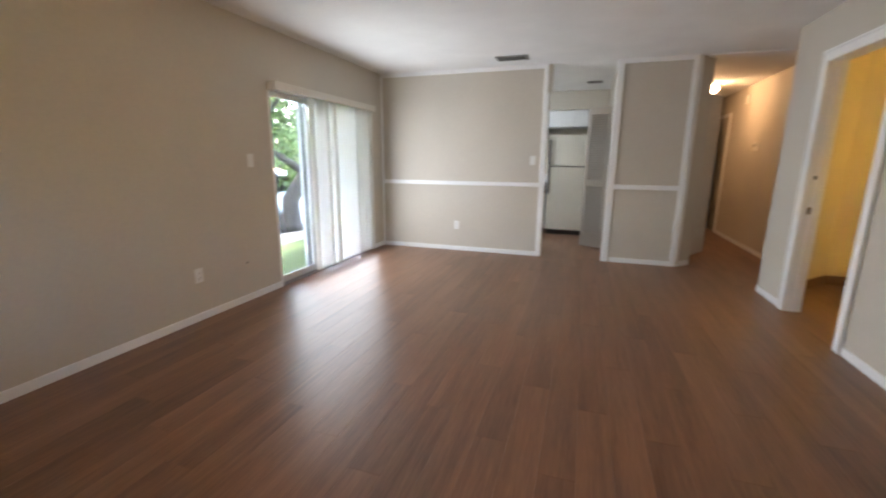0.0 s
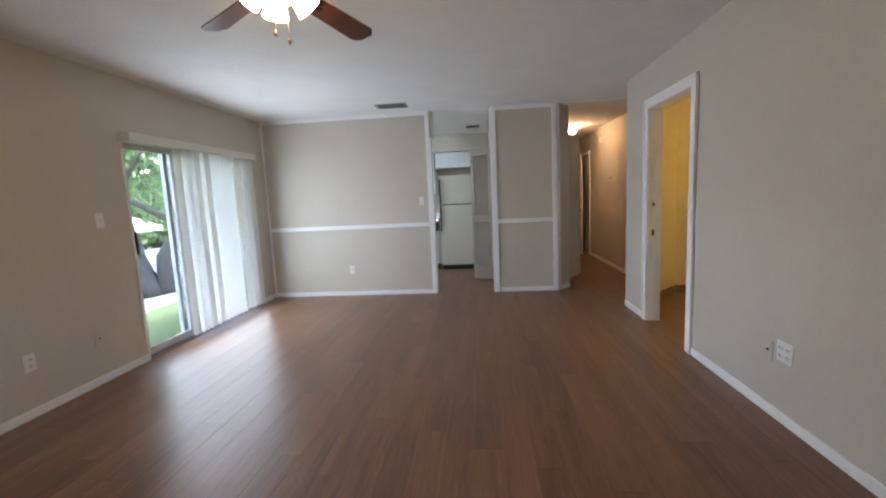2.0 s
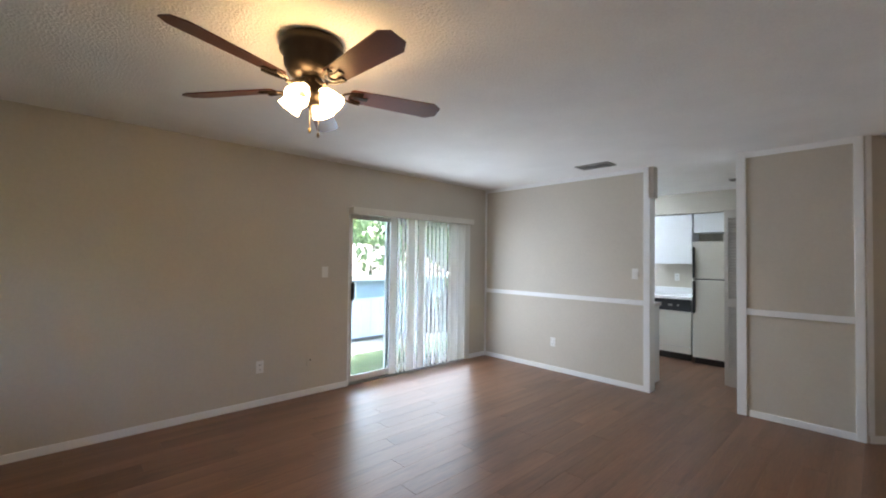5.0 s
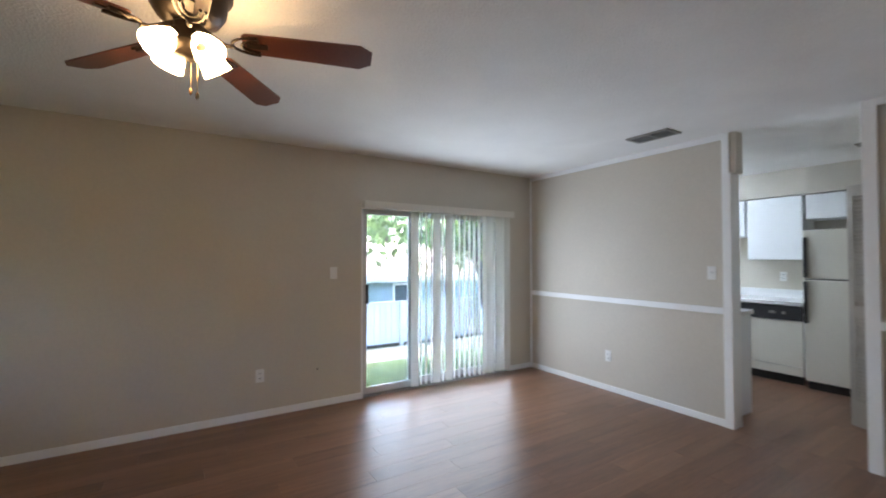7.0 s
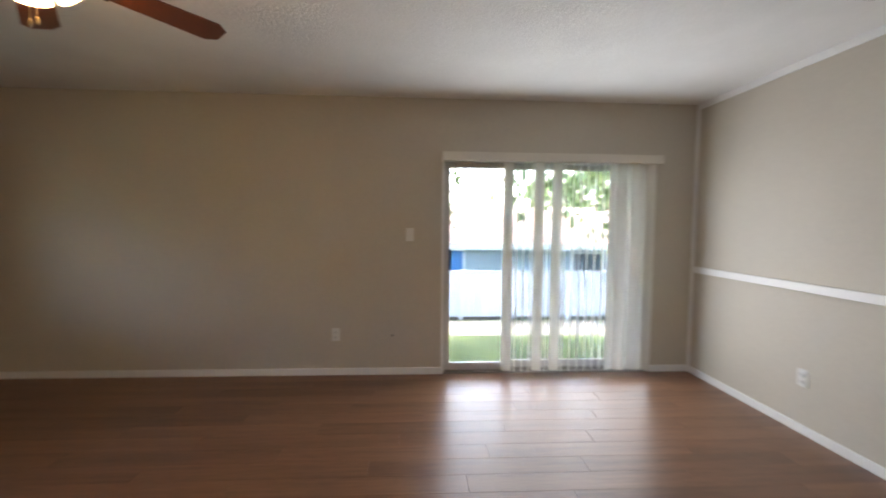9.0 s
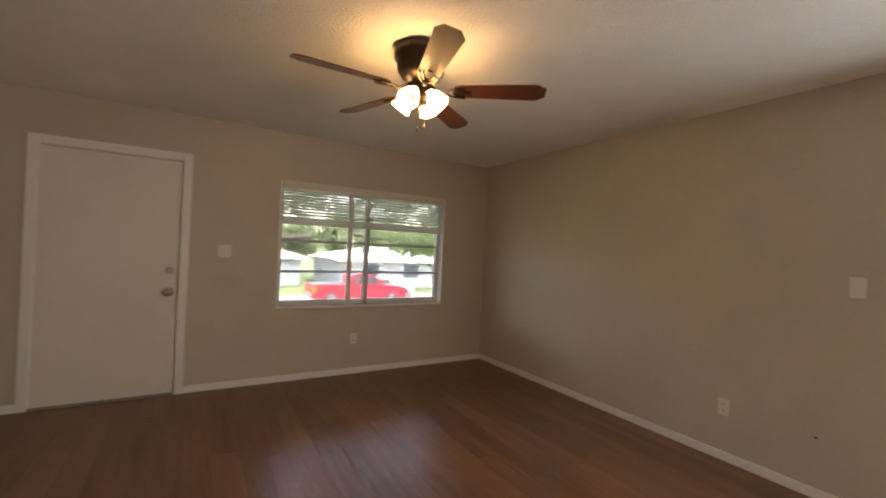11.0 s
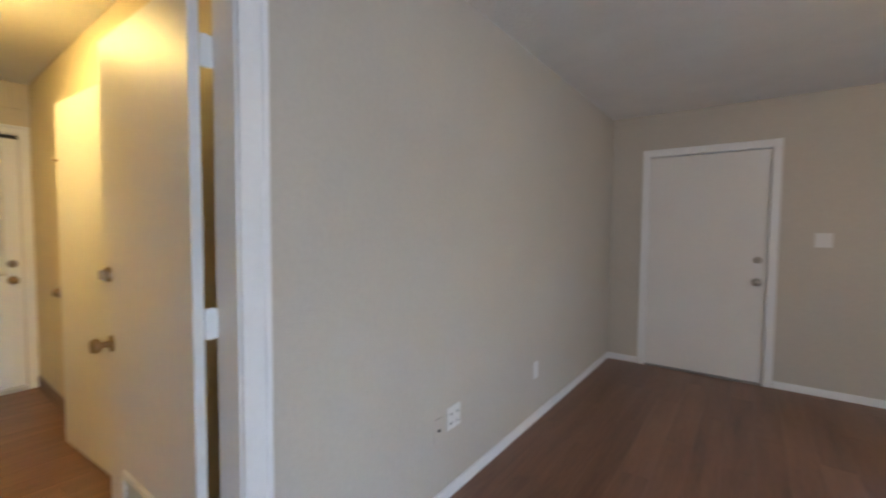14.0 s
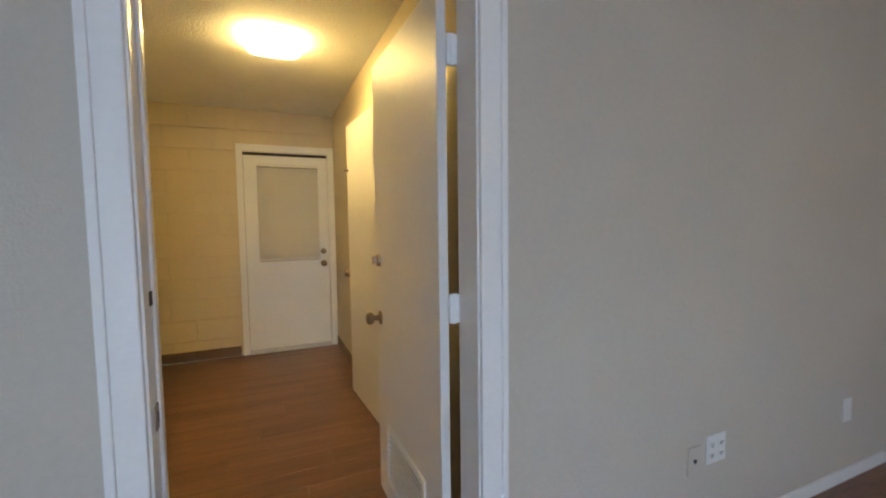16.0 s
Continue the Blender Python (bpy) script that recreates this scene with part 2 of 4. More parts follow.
def tube(bm, points, radii, seg=8):
    rings = []
    for i, p in enumerate(points):
        p = Vector(p)
        d = (Vector(points[min(i + 1, len(points) - 1)]) - Vector(points[max(i - 1, 0)])).normalized()
        u = d.orthogonal().normalized() if not rings else (u - d * u.dot(d)).normalized()
        v = d.cross(u)
        rings.append([bm.verts.new(p + radii[i] * (math.cos(2 * math.pi * k / seg) * u + math.sin(2 * math.pi * k / seg) * v)) for k in range(seg)])
    for a, b in zip(rings, rings[1:]):
        for k in range(seg):
            bm.faces.new((a[k], a[(k + 1) % seg], b[(k + 1) % seg], b[k]))
    bm.faces.new(rings[0][::-1])
    bm.faces.new(rings[-1])


def bevelled(bm, width, seg=2):
    edges = [e for e in bm.edges if len(e.link_faces) == 2 and e.calc_face_angle(0) > 0.6]
    bmesh.ops.bevel(bm, geom=edges, offset=width, segments=seg, affect="EDGES", profile=0.6, clamp_overlap=True)
    return bm


def mesh_of(name, bm, material, smooth=False):
    bmesh.ops.recalc_face_normals(bm, faces=bm.faces)
    me = bpy.data.meshes.new(name)
    bm.to_mesh(me)
    bm.free()
    me.materials.append(material)
    if smooth:
        for p in me.polygons:
            p.use_smooth = True
    return me


def solid(name, bm, material, label="", category="", kind="", group="", smooth=False):
    return tagged(new(name, mesh_of(name, bm, material, smooth)), label, category, group, kind)


def part(name, bm, material, parent, label="", smooth=False):
    ob = new(name, mesh_of(name, bm, material, smooth))
    ob.parent = parent
    return tagged(ob, label)


def thing(name, m, label, category, group="", kind=""):
    ob = new(name)
    ob.empty_display_size = 0.1
    ob.matrix_world = m
    return tagged(ob, label, category, group, kind)


def B(*boxes, bevel=0.0, seg=2, m=None):
    bm = bmesh.new()
    for b in boxes:
        box(bm, *b, m=m)
    return bevelled(bm, bevel, seg) if bevel else bm


def wall_x(x0, x1, y0, y1, z0, z1, holes=()):
    """Boxes of a wall that runs along y, with openings (y0, y1, z0, z1)."""
    out, at = [], y0
    for a, b, lo, hi in sorted(holes):
        out.append((x0, x1, at, a, z0, z1))
        if lo > z0:
            out.append((x0, x1, a, b, z0, lo))
        if hi < z1:
            out.append((x0, x1, a, b, hi, z1))
        at = b
    out.append((x0, x1, at, y1, z0, z1))
    return out


def wall_y(y0, y1, x0, x1, z0, z1, holes=()):
    return [(c, d, a, b, e, f) for a, b, c, d, e, f in wall_x(y0, y1, x0, x1, z0, z1, holes)]


# ---- plan ----
XW, XE, YS, YN, H = -2.57, 2.0, -0.285, 5.80, 2.44
SL0, SL1, SLT = 3.505, 5.385, 1.94
WX0, WX1, WZ0, WZ1 = -1.94, -0.10, 0.735, 1.93
UX, UY0, UY1 = 5.5, 3.45, 5.50
KY = 8.35
HX = 2.60
UD0, UD1, UDT = 3.58, 4.39, 2.05
FD0, FD1 = 0.715, 1.645

solid("wall_west", B(*wall_x(XW - 0.18, XW, YS - 0.18, KY + 0.12, -0.12, 2.6, [(SL0, SL1, -0.03, SLT)])), WALL, "greige painted wall beside the sliding glass door", "wall", kind="structure")
solid("wall_south", B(*wall_y(YS - 0.18, YS, XW, UX + 0.2, -0.12, 2.6, [(WX0, WX1, WZ0, WZ1), (FD0, FD1, -0.03, 2.04)])), WALL, "greige painted wall with the entrance door and window", "wall", kind="structure")
solid("wall_north", B((XW, -0.245, YN, YN + 0.12, 0, H)), WALL, "greige painted wall with white panel moulding", "wall", kind="structure")
solid("wall_east", B(*wall_x(XE, XE + 0.12, YS, 4.93, 0, H, [(UD0, UD1, 0, UDT)])), WALL, "greige painted wall with the utility room doorway", "wall", kind="structure")
bm = bmesh.new()
prism(bm, [(XE, 4.93), (XE + 0.12, 4.93), (2.72, 5.53), (2.72, 11.3), (HX, 11.3), (HX, 5.60), (XE, 5.0)], 0, H)
solid("wall_hall", bm, WALL, "greige painted hall wall with an angled corner", "wall", kind="structure")
bm = bmesh.new()
prism(bm, [(0.56, YN), (1.40, YN), (1.59, 5.99), (1.59, 11.2), (1.49, 11.2), (1.49, 6.04), (1.36, 5.92), (0.68, 5.92), (0.68, 6.45), (0.56, 6.45)], 0, H)
solid("wall_pantry", bm, WALL, "greige pantry wall with white panel moulding and an angled corner", "wall", kind="structure")
solid("wall_kitchen", B((XW, 1.49, KY, KY + 0.12, 0, H), (0.56, 0.68, 7.25, KY, 0, H), (0.56, 0.68, 6.45, 7.25, 2.04, H)), WALL, "pale painted kitchen wall behind the cabinets", "wall", kind="structure")
solid("wall_hall_end", B((1.49, 2.72, 11.2, 11.32, 0, H)), WALL, "greige wall at the end of the hall", "wall", kind="structure")
solid("door_header_stub", B((-0.245, -0.20, YN, YN + 0.12, 2.10, H)), WALL, "short greige header stub under the ceiling", "header", kind="structure")
solid("wall_utility_side", B((XE + 0.12, UX, UY0 - 0.1, UY0, 0, H)), UTIL, "cream painted utility room wall", "wall", kind="structure")
bm = B((2.80, UX, UY1, UY1 + 0.1, 0, H))
prism(bm, [(2.125, 4.92), (2.125, 4.86), (2.755, 5.50), (2.80, 5.50), (2.80, 5.55)], 0, H)
solid("wall_utility_far", bm, UTIL, "cream painted utility room wall with an angled corner", "wall", kind="structure")
wall_block = solid("wall_utility_block", B(*wall_x(UX + 0.013, UX + 0.2, UY0 - 0.1, UY1 + 0.1, 0, H, [(3.515, 4.325, 0, 2.04)])), UTIL, "cream painted concrete block wall", "wall", kind="structure")
solid("ceiling", B((XW - 0.18, XE + 0.12, YS - 0.18, YN, H, H + 0.1), (XE + 0.12, 2.8, YS - 0.18, YN, H, H + 0.1)), CEIL, "white ceiling with a rough sprayed texture", "ceiling", kind="structure")
solid("ceiling_kitchen", B((XW - 0.18, 1.49, YN, KY + 0.2, H, H + 0.1)), CEIL, "white kitchen ceiling", "ceiling", kind="structure")
solid("ceiling_hall", B((1.49, 2.8, YN, 11.4, H - 0.012, H + 0.1)), CEIL, "hall ceiling lit by a globe lamp", "ceiling", kind="structure")
solid("ceiling_utility", B((2.8, UX + 0.2, YS - 0.18, UY1 + 0.15, H, H + 0.1)), CEIL, "textured utility room ceiling", "ceiling", kind="structure")
# roof out of view; its deep south overhang is added to dim the window
bm = bmesh.new()
prism(bm, [(XW - 0.7, YS - 3.2), (UX + 0.7, YS - 3.2), (UX + 0.7, 11.9), (XW - 0.7, 11.9)], H + 0.16, H + 0.34)
solid("roof", bm, ROOF, "unseen low shingle roof with an overhang added to shade the front window", "roof", kind="structure")
subfloor = solid("floor", B((XW, UX, YS, 11.2, -0.12, -0.008)), SUB, "brown wood-look plank floor", "floor", kind="structure")


# ---- trim ----
def strip(name, boxes, label, category="trim", material=None, bevel=0.004):
    return solid(name, B(*boxes, bevel=bevel), material or TRIM, label, category, kind="structure")


BB, BT = 0.062, 0.013
strip("baseboard", [(XW, XW + BT, YS + BT, SL0 - 0.005, 0, BB)], "white painted baseboard", "baseboard")
strip("baseboard", [(XW, XW + BT, SL1 + 0.03, YN - BT, 0, BB)], "white painted baseboard", "baseboard")
strip("baseboard", [(XW, FD0 - 0.07, YS, YS + BT, 0, BB)], "white painted baseboard", "baseboard")
strip("baseboard", [(FD1 + 0.07, XE, YS, YS + BT, 0, BB)], "white painted baseboard", "baseboard")
strip("baseboard", [(XW + 0.03, -0.30, YN - BT, YN, 0, 0.06)], "white painted baseboard", "baseboard")
strip("baseboard", [(XE - BT, XE, YS + BT, UD0 - 0.095, 0, BB)], "white painted baseboard", "baseboard")
strip("baseboard", [(XE - BT, XE, UD1 + 0.085, 4.99, 0, BB)], "white painted baseboard", "baseboard")
strip("baseboard", [(0.64, 1.335, YN - BT, YN, 0, 0.06)], "white painted baseboard", "baseboard")
strip("baseboard", [(HX - BT, HX, 5.62, 8.80, 0, BB), (HX - BT, HX, 9.75, 11.19, 0, BB)], "white painted baseboard", "baseboard")
strip("baseboard", [(1.60, 2.58, 11.186, 11.2, 0, BB)], "white painted baseboard", "baseboard")
strip("baseboard", [(0.02, 0.25, -0.014, 0.0, 0, BB)], "white painted baseboard on the angled corner", "baseboard").matrix_world = pose(1.395, 5.795, 0, 0, 0, 45)
strip("baseboard", [(0.02, 0.83, 0.0, 0.014, 0, BB)], "white painted baseboard on the angled hall corner", "baseboard").matrix_world = pose(XE, 5.0, 0, 0, 0, 45)
strip("chair_rail", [(XW + 0.03, -0.30, YN - 0.022, YN, 0.93, 0.985)], "white chair rail moulding")
strip("chair_rail", [(0.62, 1.335, YN - 0.022, YN, 0.93, 0.985)], "white chair rail moulding on the pantry wall")
strip("trim_panel", [(XW, XW + 0.03, YN - 0.016, YN, 0, H)], "white corner moulding strip")
strip("trim_panel", [(XW + 0.03, -0.30, YN - 0.016, YN, H - 0.05, H)], "white moulding strip under the ceiling")
strip("trim_panel", [(-0.30, -0.232, YN - 0.018, YN + 0.13, 0, 2.10), (-0.30, -0.246, YN - 0.018, YN, 2.10, H)], "white end casing of the panelled wall")
strip("trim_panel", [(0.545, 0.62, YN - 0.018, YN + 0.13, 0, H)], "white end casing of the pantry wall")
strip("trim_panel", [(1.335, 1.395, YN - 0.018, YN, 0, H)], "white corner casing of the pantry wall")
strip("trim_panel", [(0.62, 1.335, YN - 0.016, YN, H - 0.05, H)], "white moulding strip under the ceiling")
strip("trim_panel", [(0.005, 0.05, -0.014, 0.0, BB, H)], "white casing on the angled corner").matrix_world = pose(1.395, 5.795, 0, 0, 0, 45)


def casing_x(x, y0, y1, top, side, name, label, w=0.085):
    """A door casing on a wall that runs along y; side is +1 or -1 along x."""
    v = 0.9 * w
    a, b = sorted((x, x + side * 0.018))
    c, d = sorted((x, x + side * 0.026))
    return strip(name, [(a, b, y0 - w, y0, 0, top + w), (a, b, y1, y1 + v, 0, top + w), (a, b, y0, y1, top, top + w),
                        (c, d, y0 - w, y0 - w + 0.02, 0, top + w), (c, d, y1 + v - 0.02, y1 + v, 0, top + w), (c, d, y0 - w, y1 + v, top + w - 0.02, top + w)], label, "door casing")


casing_x(XE, UD0, UD1, UDT - 0.01, -1, "trim_casing", "white painted casing round the utility doorway")
strip("trim_jamb", [(XE - 0.004, XE + 0.124, UD0 - 0.012, UD0 + 0.006, 0, UDT), (XE - 0.004, XE + 0.124, UD1 - 0.006, UD1 + 0.012, 0, UDT), (XE - 0.004, XE + 0.124, UD0 + 0.006, UD1 - 0.006, UDT - 0.012, UDT + 0.006),
                    (XE + 0.055, XE + 0.085, UD1 - 0.014, UD1 - 0.006, 0, UDT - 0.012)], "white painted door jamb with stop")
casing_x(UX + 0.004, 3.515, 4.325, 2.04, -1, "trim_casing", "cream white casing round the exit door", 0.062)
strip("trim_casing", [(FD0 - 0.065, FD0, YS, YS + 0.018, 0, 2.10), (FD1, FD1 + 0.065, YS, YS + 0.018, 0, 2.10), (FD0, FD1, YS, YS + 0.018, 2.035, 2.10)], "white painted casing round the entrance door", "door casing")
casing_x(HX, 8.92, 9.70, 2.04, -1, "trim_casing", "white casing of a hall doorway", 0.06)
strip("baseboard_cove", [(UX - 0.002, UX + 0.01, 4.40, UY1, 0, 0.10)], "brown vinyl cove base", "baseboard", COVE, 0.003)
strip("baseboard_cove", [(3.0, UX, UY0, UY0 + 0.010, 0, 0.10)], "brown vinyl cove base", "baseboard", COVE, 0.003)
strip("baseboard_cove", [(2.76, UX - 0.01, UY1 - 0.010, UY1, 0, 0.10)], "brown vinyl cove base", "baseboard", COVE, 0.003)
strip("baseboard_cove", [(0.02, 0.86, -0.012, -0.002, 0, 0.10)], "brown vinyl cove base on the angled corner", "baseboard", COVE, 0.003).matrix_world = pose(2.135, 4.87, 0, 0, 0, 45.4)


# ---- hardware and small fixtures ----
def knob_parts(parent, x, y, z, out, material=None, deadbolt=True, gap=0.14):
    """A round knob on a rosette, turned along out (a unit vector), and a thumb-turn bolt above it."""
    o = Vector(out).normalized()
    r = o.to_track_quat("Z", "Y").to_matrix().to_4x4()
    material = material or BRASS
    bm = bmesh.new()
    lathe(bm, [(0.0005, 0), (0.033, 0), (0.033, 0.006), (0.014, 0.010), (0.012, 0.030), (0.026, 0.040), (0.030, 0.052), (0.024, 0.066), (0.0005, 0.070)], 20, Matrix.Translation((x, y, z)) @ r)
    part("door_knob", bm, material, parent, "round metal door knob", True)
    if deadbolt:
        bm = bmesh.new()
        lathe(bm, [(0.0005, 0), (0.030, 0), (0.028, 0.012), (0.018, 0.018), (0.0005, 0.018)], 20, Matrix.Translation((x, y, z + gap)) @ r)
        box(bm, -0.006, 0.006, -0.018, 0.018, 0.016, 0.034, m=Matrix.Translation((x, y, z + gap)) @ r)
        part("deadbolt", bm, material, parent, "metal thumb-turn deadbolt")


def wall_plate(name, m, label, kind="outlet", group=""):
    """A cover plate in its own frame: x to the right, z up, facing -y."""
    w, h = (0.115, 0.115) if kind == "quad" else (0.07, 0.115)
    t = thing(name, m, label, {"outlet": "outlet", "switch": "light switch", "blank": "cover plate", "quad": "outlet", "cable": "cover plate"}[kind], group)
    part("cover_plate", B((-w / 2, w / 2, -0.006, 0, -h / 2, h / 2), bevel=0.003), PLASTIC if kind != "cable" else WALL, t)
    for sx in ((-0.028, 0.028) if kind == "quad" else (0,)):
        if kind in ("outlet", "quad"):
            for sz in (-0.022, 0.022):
                part("socket", B((sx - 0.016, sx + 0.016, -0.009, -0.005, sz - 0.014, sz + 0.014), bevel=0.004), PLASTIC, t)
                part("slot", B((sx - 0.008, sx - 0.005, -0.0102, -0.008, sz - 0.005, sz + 0.006), (sx + 0.005, sx + 0.008, -0.0102, -0.008, sz - 0.005, sz + 0.006), (sx - 0.002, sx + 0.002, -0.0102, -0.008, sz - 0.011, sz - 0.007)), SLOT, t, "dark socket slots")
        if kind == "switch":
            part("toggle", B((-0.005, 0.005, -0.018, -0.004, -0.004, 0.012), bevel=0.002), PLASTIC, t)
    if kind == "cable":
        part("jack", B((-0.007, 0.007, -0.012, -0.004, -0.007, 0.007), bevel=0.003), SLOT, t, "small dark cable jack")
    return t


wall_plate("light_switch", pose(XW, 3.207, 1.255, 0, 0, 90), "white toggle light switch beside the sliding door", "switch")
wall_plate("wall_outlet", pose(XW, 2.557, 0.365, 0, 0, 90), "white duplex outlet low on the wall", "outlet", "wall outlets")
wall_plate("cable_plate", pose(XW, 3.056, 0.355, 0, 0, 90), "greige painted cable plate with a dark jack", "cable")
wall_plate("light_switch", pose(-0.392, YN, 1.272), "white toggle light switch on the panelled wall", "switch")
wall_plate("wall_outlet", pose(-1.419, YN, 0.365), "white duplex outlet below the chair rail", "outlet", "wall outlets")
wall_plate("quad_outlet", pose(XE, 2.515, 0.396, 0, 0, -90), "white square double outlet low on the wall", "quad")
wall_plate("blank_plate", pose(XE, 1.527, 0.362, 0, 0, -90), "narrow white cover plate low on the wall", "blank")
wall_plate("cable_plate", pose(XE, 2.64, 0.372, 0, 0, -90), "greige painted cable plate with a dark jack", "cable")
wall_plate("wall_outlet", pose(-0.886, YS, 0.374, 0, 0, 180), "white duplex outlet under the window", "outlet", "wall outlets")
wall_plate("light_switch", pose(0.371, YS, 1.261, 0, 0, 180), "white double light switch beside the entrance door", "switch").scale = (1.5, 1, 1)
therm = thing("thermostat", pose(HX, 7.5, 1.49, 0, 0, -90), "beige wall thermostat in the hall", "thermostat")
part("case", B((-0.04, 0.04, -0.03, 0, -0.06, 0.06), bevel=0.006), IVORY, therm)
part("dial", B((-0.02, 0.02, -0.036, -0.028, 0.0, 0.03), bevel=0.003), SLOT, therm, "dark thermostat window")
chime = thing("door_chime", pose(HX, 8.12, 2.22, 0, 0, -90), "small beige door chime box high on the hall wall", "door chime")
part("case", B((-0.05, 0.05, -0.04, 0, -0.06, 0.06), bevel=0.006), IVORY, chime)


def ceiling_vent(x0, x1, y0, y1, label, n=8):
    t = thing("ceiling_vent", pose((x0 + x1) / 2, (y0 + y1) / 2, H), label, "air vent")
    w, d = (x1 - x0) / 2, (y1 - y0) / 2
    part("backing", B((-w + 0.02, w - 0.02, -d + 0.02, d - 0.02, -0.004, 0)), SLOT, t, "dark duct behind the slats")
    part("vent_frame", B((-w, w, -d, -d + 0.022, -0.012, 0), (-w, w, d - 0.022, d, -0.012, 0), (-w, -w + 0.022, -d + 0.022, d - 0.022, -0.012, 0), (w - 0.022, w, -d + 0.022, d - 0.022, -0.012, 0), (-0.008, 0.008, -d + 0.022, d - 0.022, -0.012, 0), bevel=0.002), VENT, t)
    for i in range(n):
        y = -d + 0.03 + (2 * d - 0.06) * i / (n - 1)
        part("slat", B((-w + 0.02, w - 0.02, -0.008, 0.008, -0.001, 0.001), m=pose(0, y, -0.009, 35)), VENT, t)
    return t


ceiling_vent(-0.82, -0.45, 5.24, 5.45, "grey slatted air vent in the living room ceiling")
ceiling_vent(0.20, 0.42, 7.14, 7.28, "grey slatted air vent in the kitchen ceiling", 5)

# entrance door
fd = thing("door_entrance", pose(0, 0, 0), "closed plain white painted entrance door", "door", kind="structure")
part("door_slab", B((FD0 + 0.004, FD1 - 0.004, YS - 0.055, YS - 0.012, 0.012, 2.025), bevel=0.003), DOORW, fd)
part("jamb", B((FD0 - 0.004, FD0 + 0.003, YS - 0.18, YS + 0.004, 0, 2.04), (FD1 - 0.003, FD1 + 0.004, YS - 0.18, YS + 0.004, 0, 2.04), (FD0, FD1, YS - 0.18, YS + 0.004, 2.03, 2.045)), TRIM, fd)
# dark stop added behind the slab to block light leaking round its edges
part("door_stop", B((FD0, FD1, YS - 0.09, YS - 0.057, 1.99, 2.04), (FD0, FD0 + 0.02, YS - 0.09, YS - 0.057, 0, 1.99), (FD1 - 0.02, FD1, YS - 0.09, YS - 0.057, 0, 1.99)), BRONZE_ALU, fd)
part("threshold", B((FD0, FD1, YS - 0.16, YS + 0.02, -0.005, 0.016), bevel=0.003), BRONZE_ALU, fd, "dull metal threshold")
knob_parts(fd, 0.785, YS - 0.012, 0.89, (0, 1, 0), STEEL, True, 0.19)
for z in (0.25, 1.0, 1.8):
    bm = bmesh.new()
    cyl(bm, 0.007, 0.007, 0.09, pose(FD1 - 0.006, YS - 0.006, z), 10)
    part("hinge", bm, DOORW, fd)


# utility door, opened wide into the room
ud = thing("door_utility", pose(2.13, 3.632, 0, 0, 0, 0.8), "open cream painted flush door with a vent grille", "door", kind="structure")
part("door_slab", B((0.004, 0.765, -0.016, 0.016, 0.015, 2.035), bevel=0.003), DOORW, ud)
knob_parts(ud, 0.700, 0.016, 0.87, (0, 1, 0), BRASS, True, 0.27)
part("door_grille", B((0.14, 0.60, 0.018, 0.026, 0.12, 0.15), (0.14, 0.60, 0.018, 0.026, 0.37, 0.40), (0.14, 0.17, 0.018, 0.026, 0.15, 0.37), (0.57, 0.60, 0.018, 0.030, 0.15, 0.37), bevel=0.003), TRIM, ud, "white raised grille frame")
for i in range(9):
    part("grille_slat", B((0.165, 0.575, -0.010, 0.010, -0.001, 0.001), m=pose(0, 0.022, 0.165 + i * 0.024, 40)), DOORW, ud)
for z in (0.22, 1.04, 1.835):
    bm = B((-0.012, 0.004, -0.045, -0.012, z - 0.045, z + 0.045))
    cyl(bm, 0.007, 0.007, 0.095, pose(-0.006, -0.028, z), 10)
    part("hinge", bm, TRIM, ud, "painted door hinge")
strike = thing("strike_plate", pose(XE + 0.045, UD1 - 0.006, 0.88), "brass strike plate on the door jamb", "strike plate")
part("plate", B((-0.014, 0.014, -0.003, 0.0, -0.03, 0.03), bevel=0.001), BRASS, strike)
part("latch_hole", B((-0.006, 0.006, -0.0036, -0.002, -0.014, 0.014)), SLOT, strike)
strike = thing("strike_plate", pose(XE + 0.045, UD1 - 0.006, 1.15), "dark bolt hole plate on the door jamb", "strike plate")
part("plate", B((-0.010, 0.010, -0.003, 0.0, -0.016, 0.016), bevel=0.001), SLOT, strike)

# exit door with a blind
xd = thing("door_exit", pose(0, 0, 0), "closed white exit door with a blind over its window", "door", kind="structure")
part("door_slab", B((UX + 0.02, UX + 0.06, 3.52, 4.32, 0.036, 0.93)), TRIM, xd)
part("door_stile", B((UX + 0.02, UX + 0.06, 3.52, 3.615, 0.93, 2.0)), TRIM, xd)
part("door_stile", B((UX + 0.02, UX + 0.06, 4.20, 4.32, 0.93, 2.0)), TRIM, xd)
part("door_rail", B((UX + 0.02, UX + 0.06, 3.615, 4.20, 1.90, 2.0)), TRIM, xd)
# opaque pane put in for glass so that no daylight glows through the blind
part("pane", B((UX + 0.032, UX + 0.042, 3.605, 4.21, 0.92, 1.91)), WALL, xd, "opaque grey pane that stops light behind the blind")
part("jamb", B((UX - 0.0, UX + 0.2, 3.505, 3.517, 0, 2.05), (UX - 0.0, UX + 0.2, 4.323, 4.335, 0, 2.05), (UX, UX + 0.2, 3.505, 4.335, 2.03, 2.05)), DOORW, xd)
# dark backing stop, added to keep daylight from leaking past the exit door
part("door_stop", B((UX + 0.062, UX + 0.09, 3.517, 4.323, 1.96, 2.03), (UX + 0.062, UX + 0.09, 3.517, 3.54, 0, 1.96), (UX + 0.062, UX + 0.09, 4.30, 4.323, 0, 1.96)), SLOT, xd)
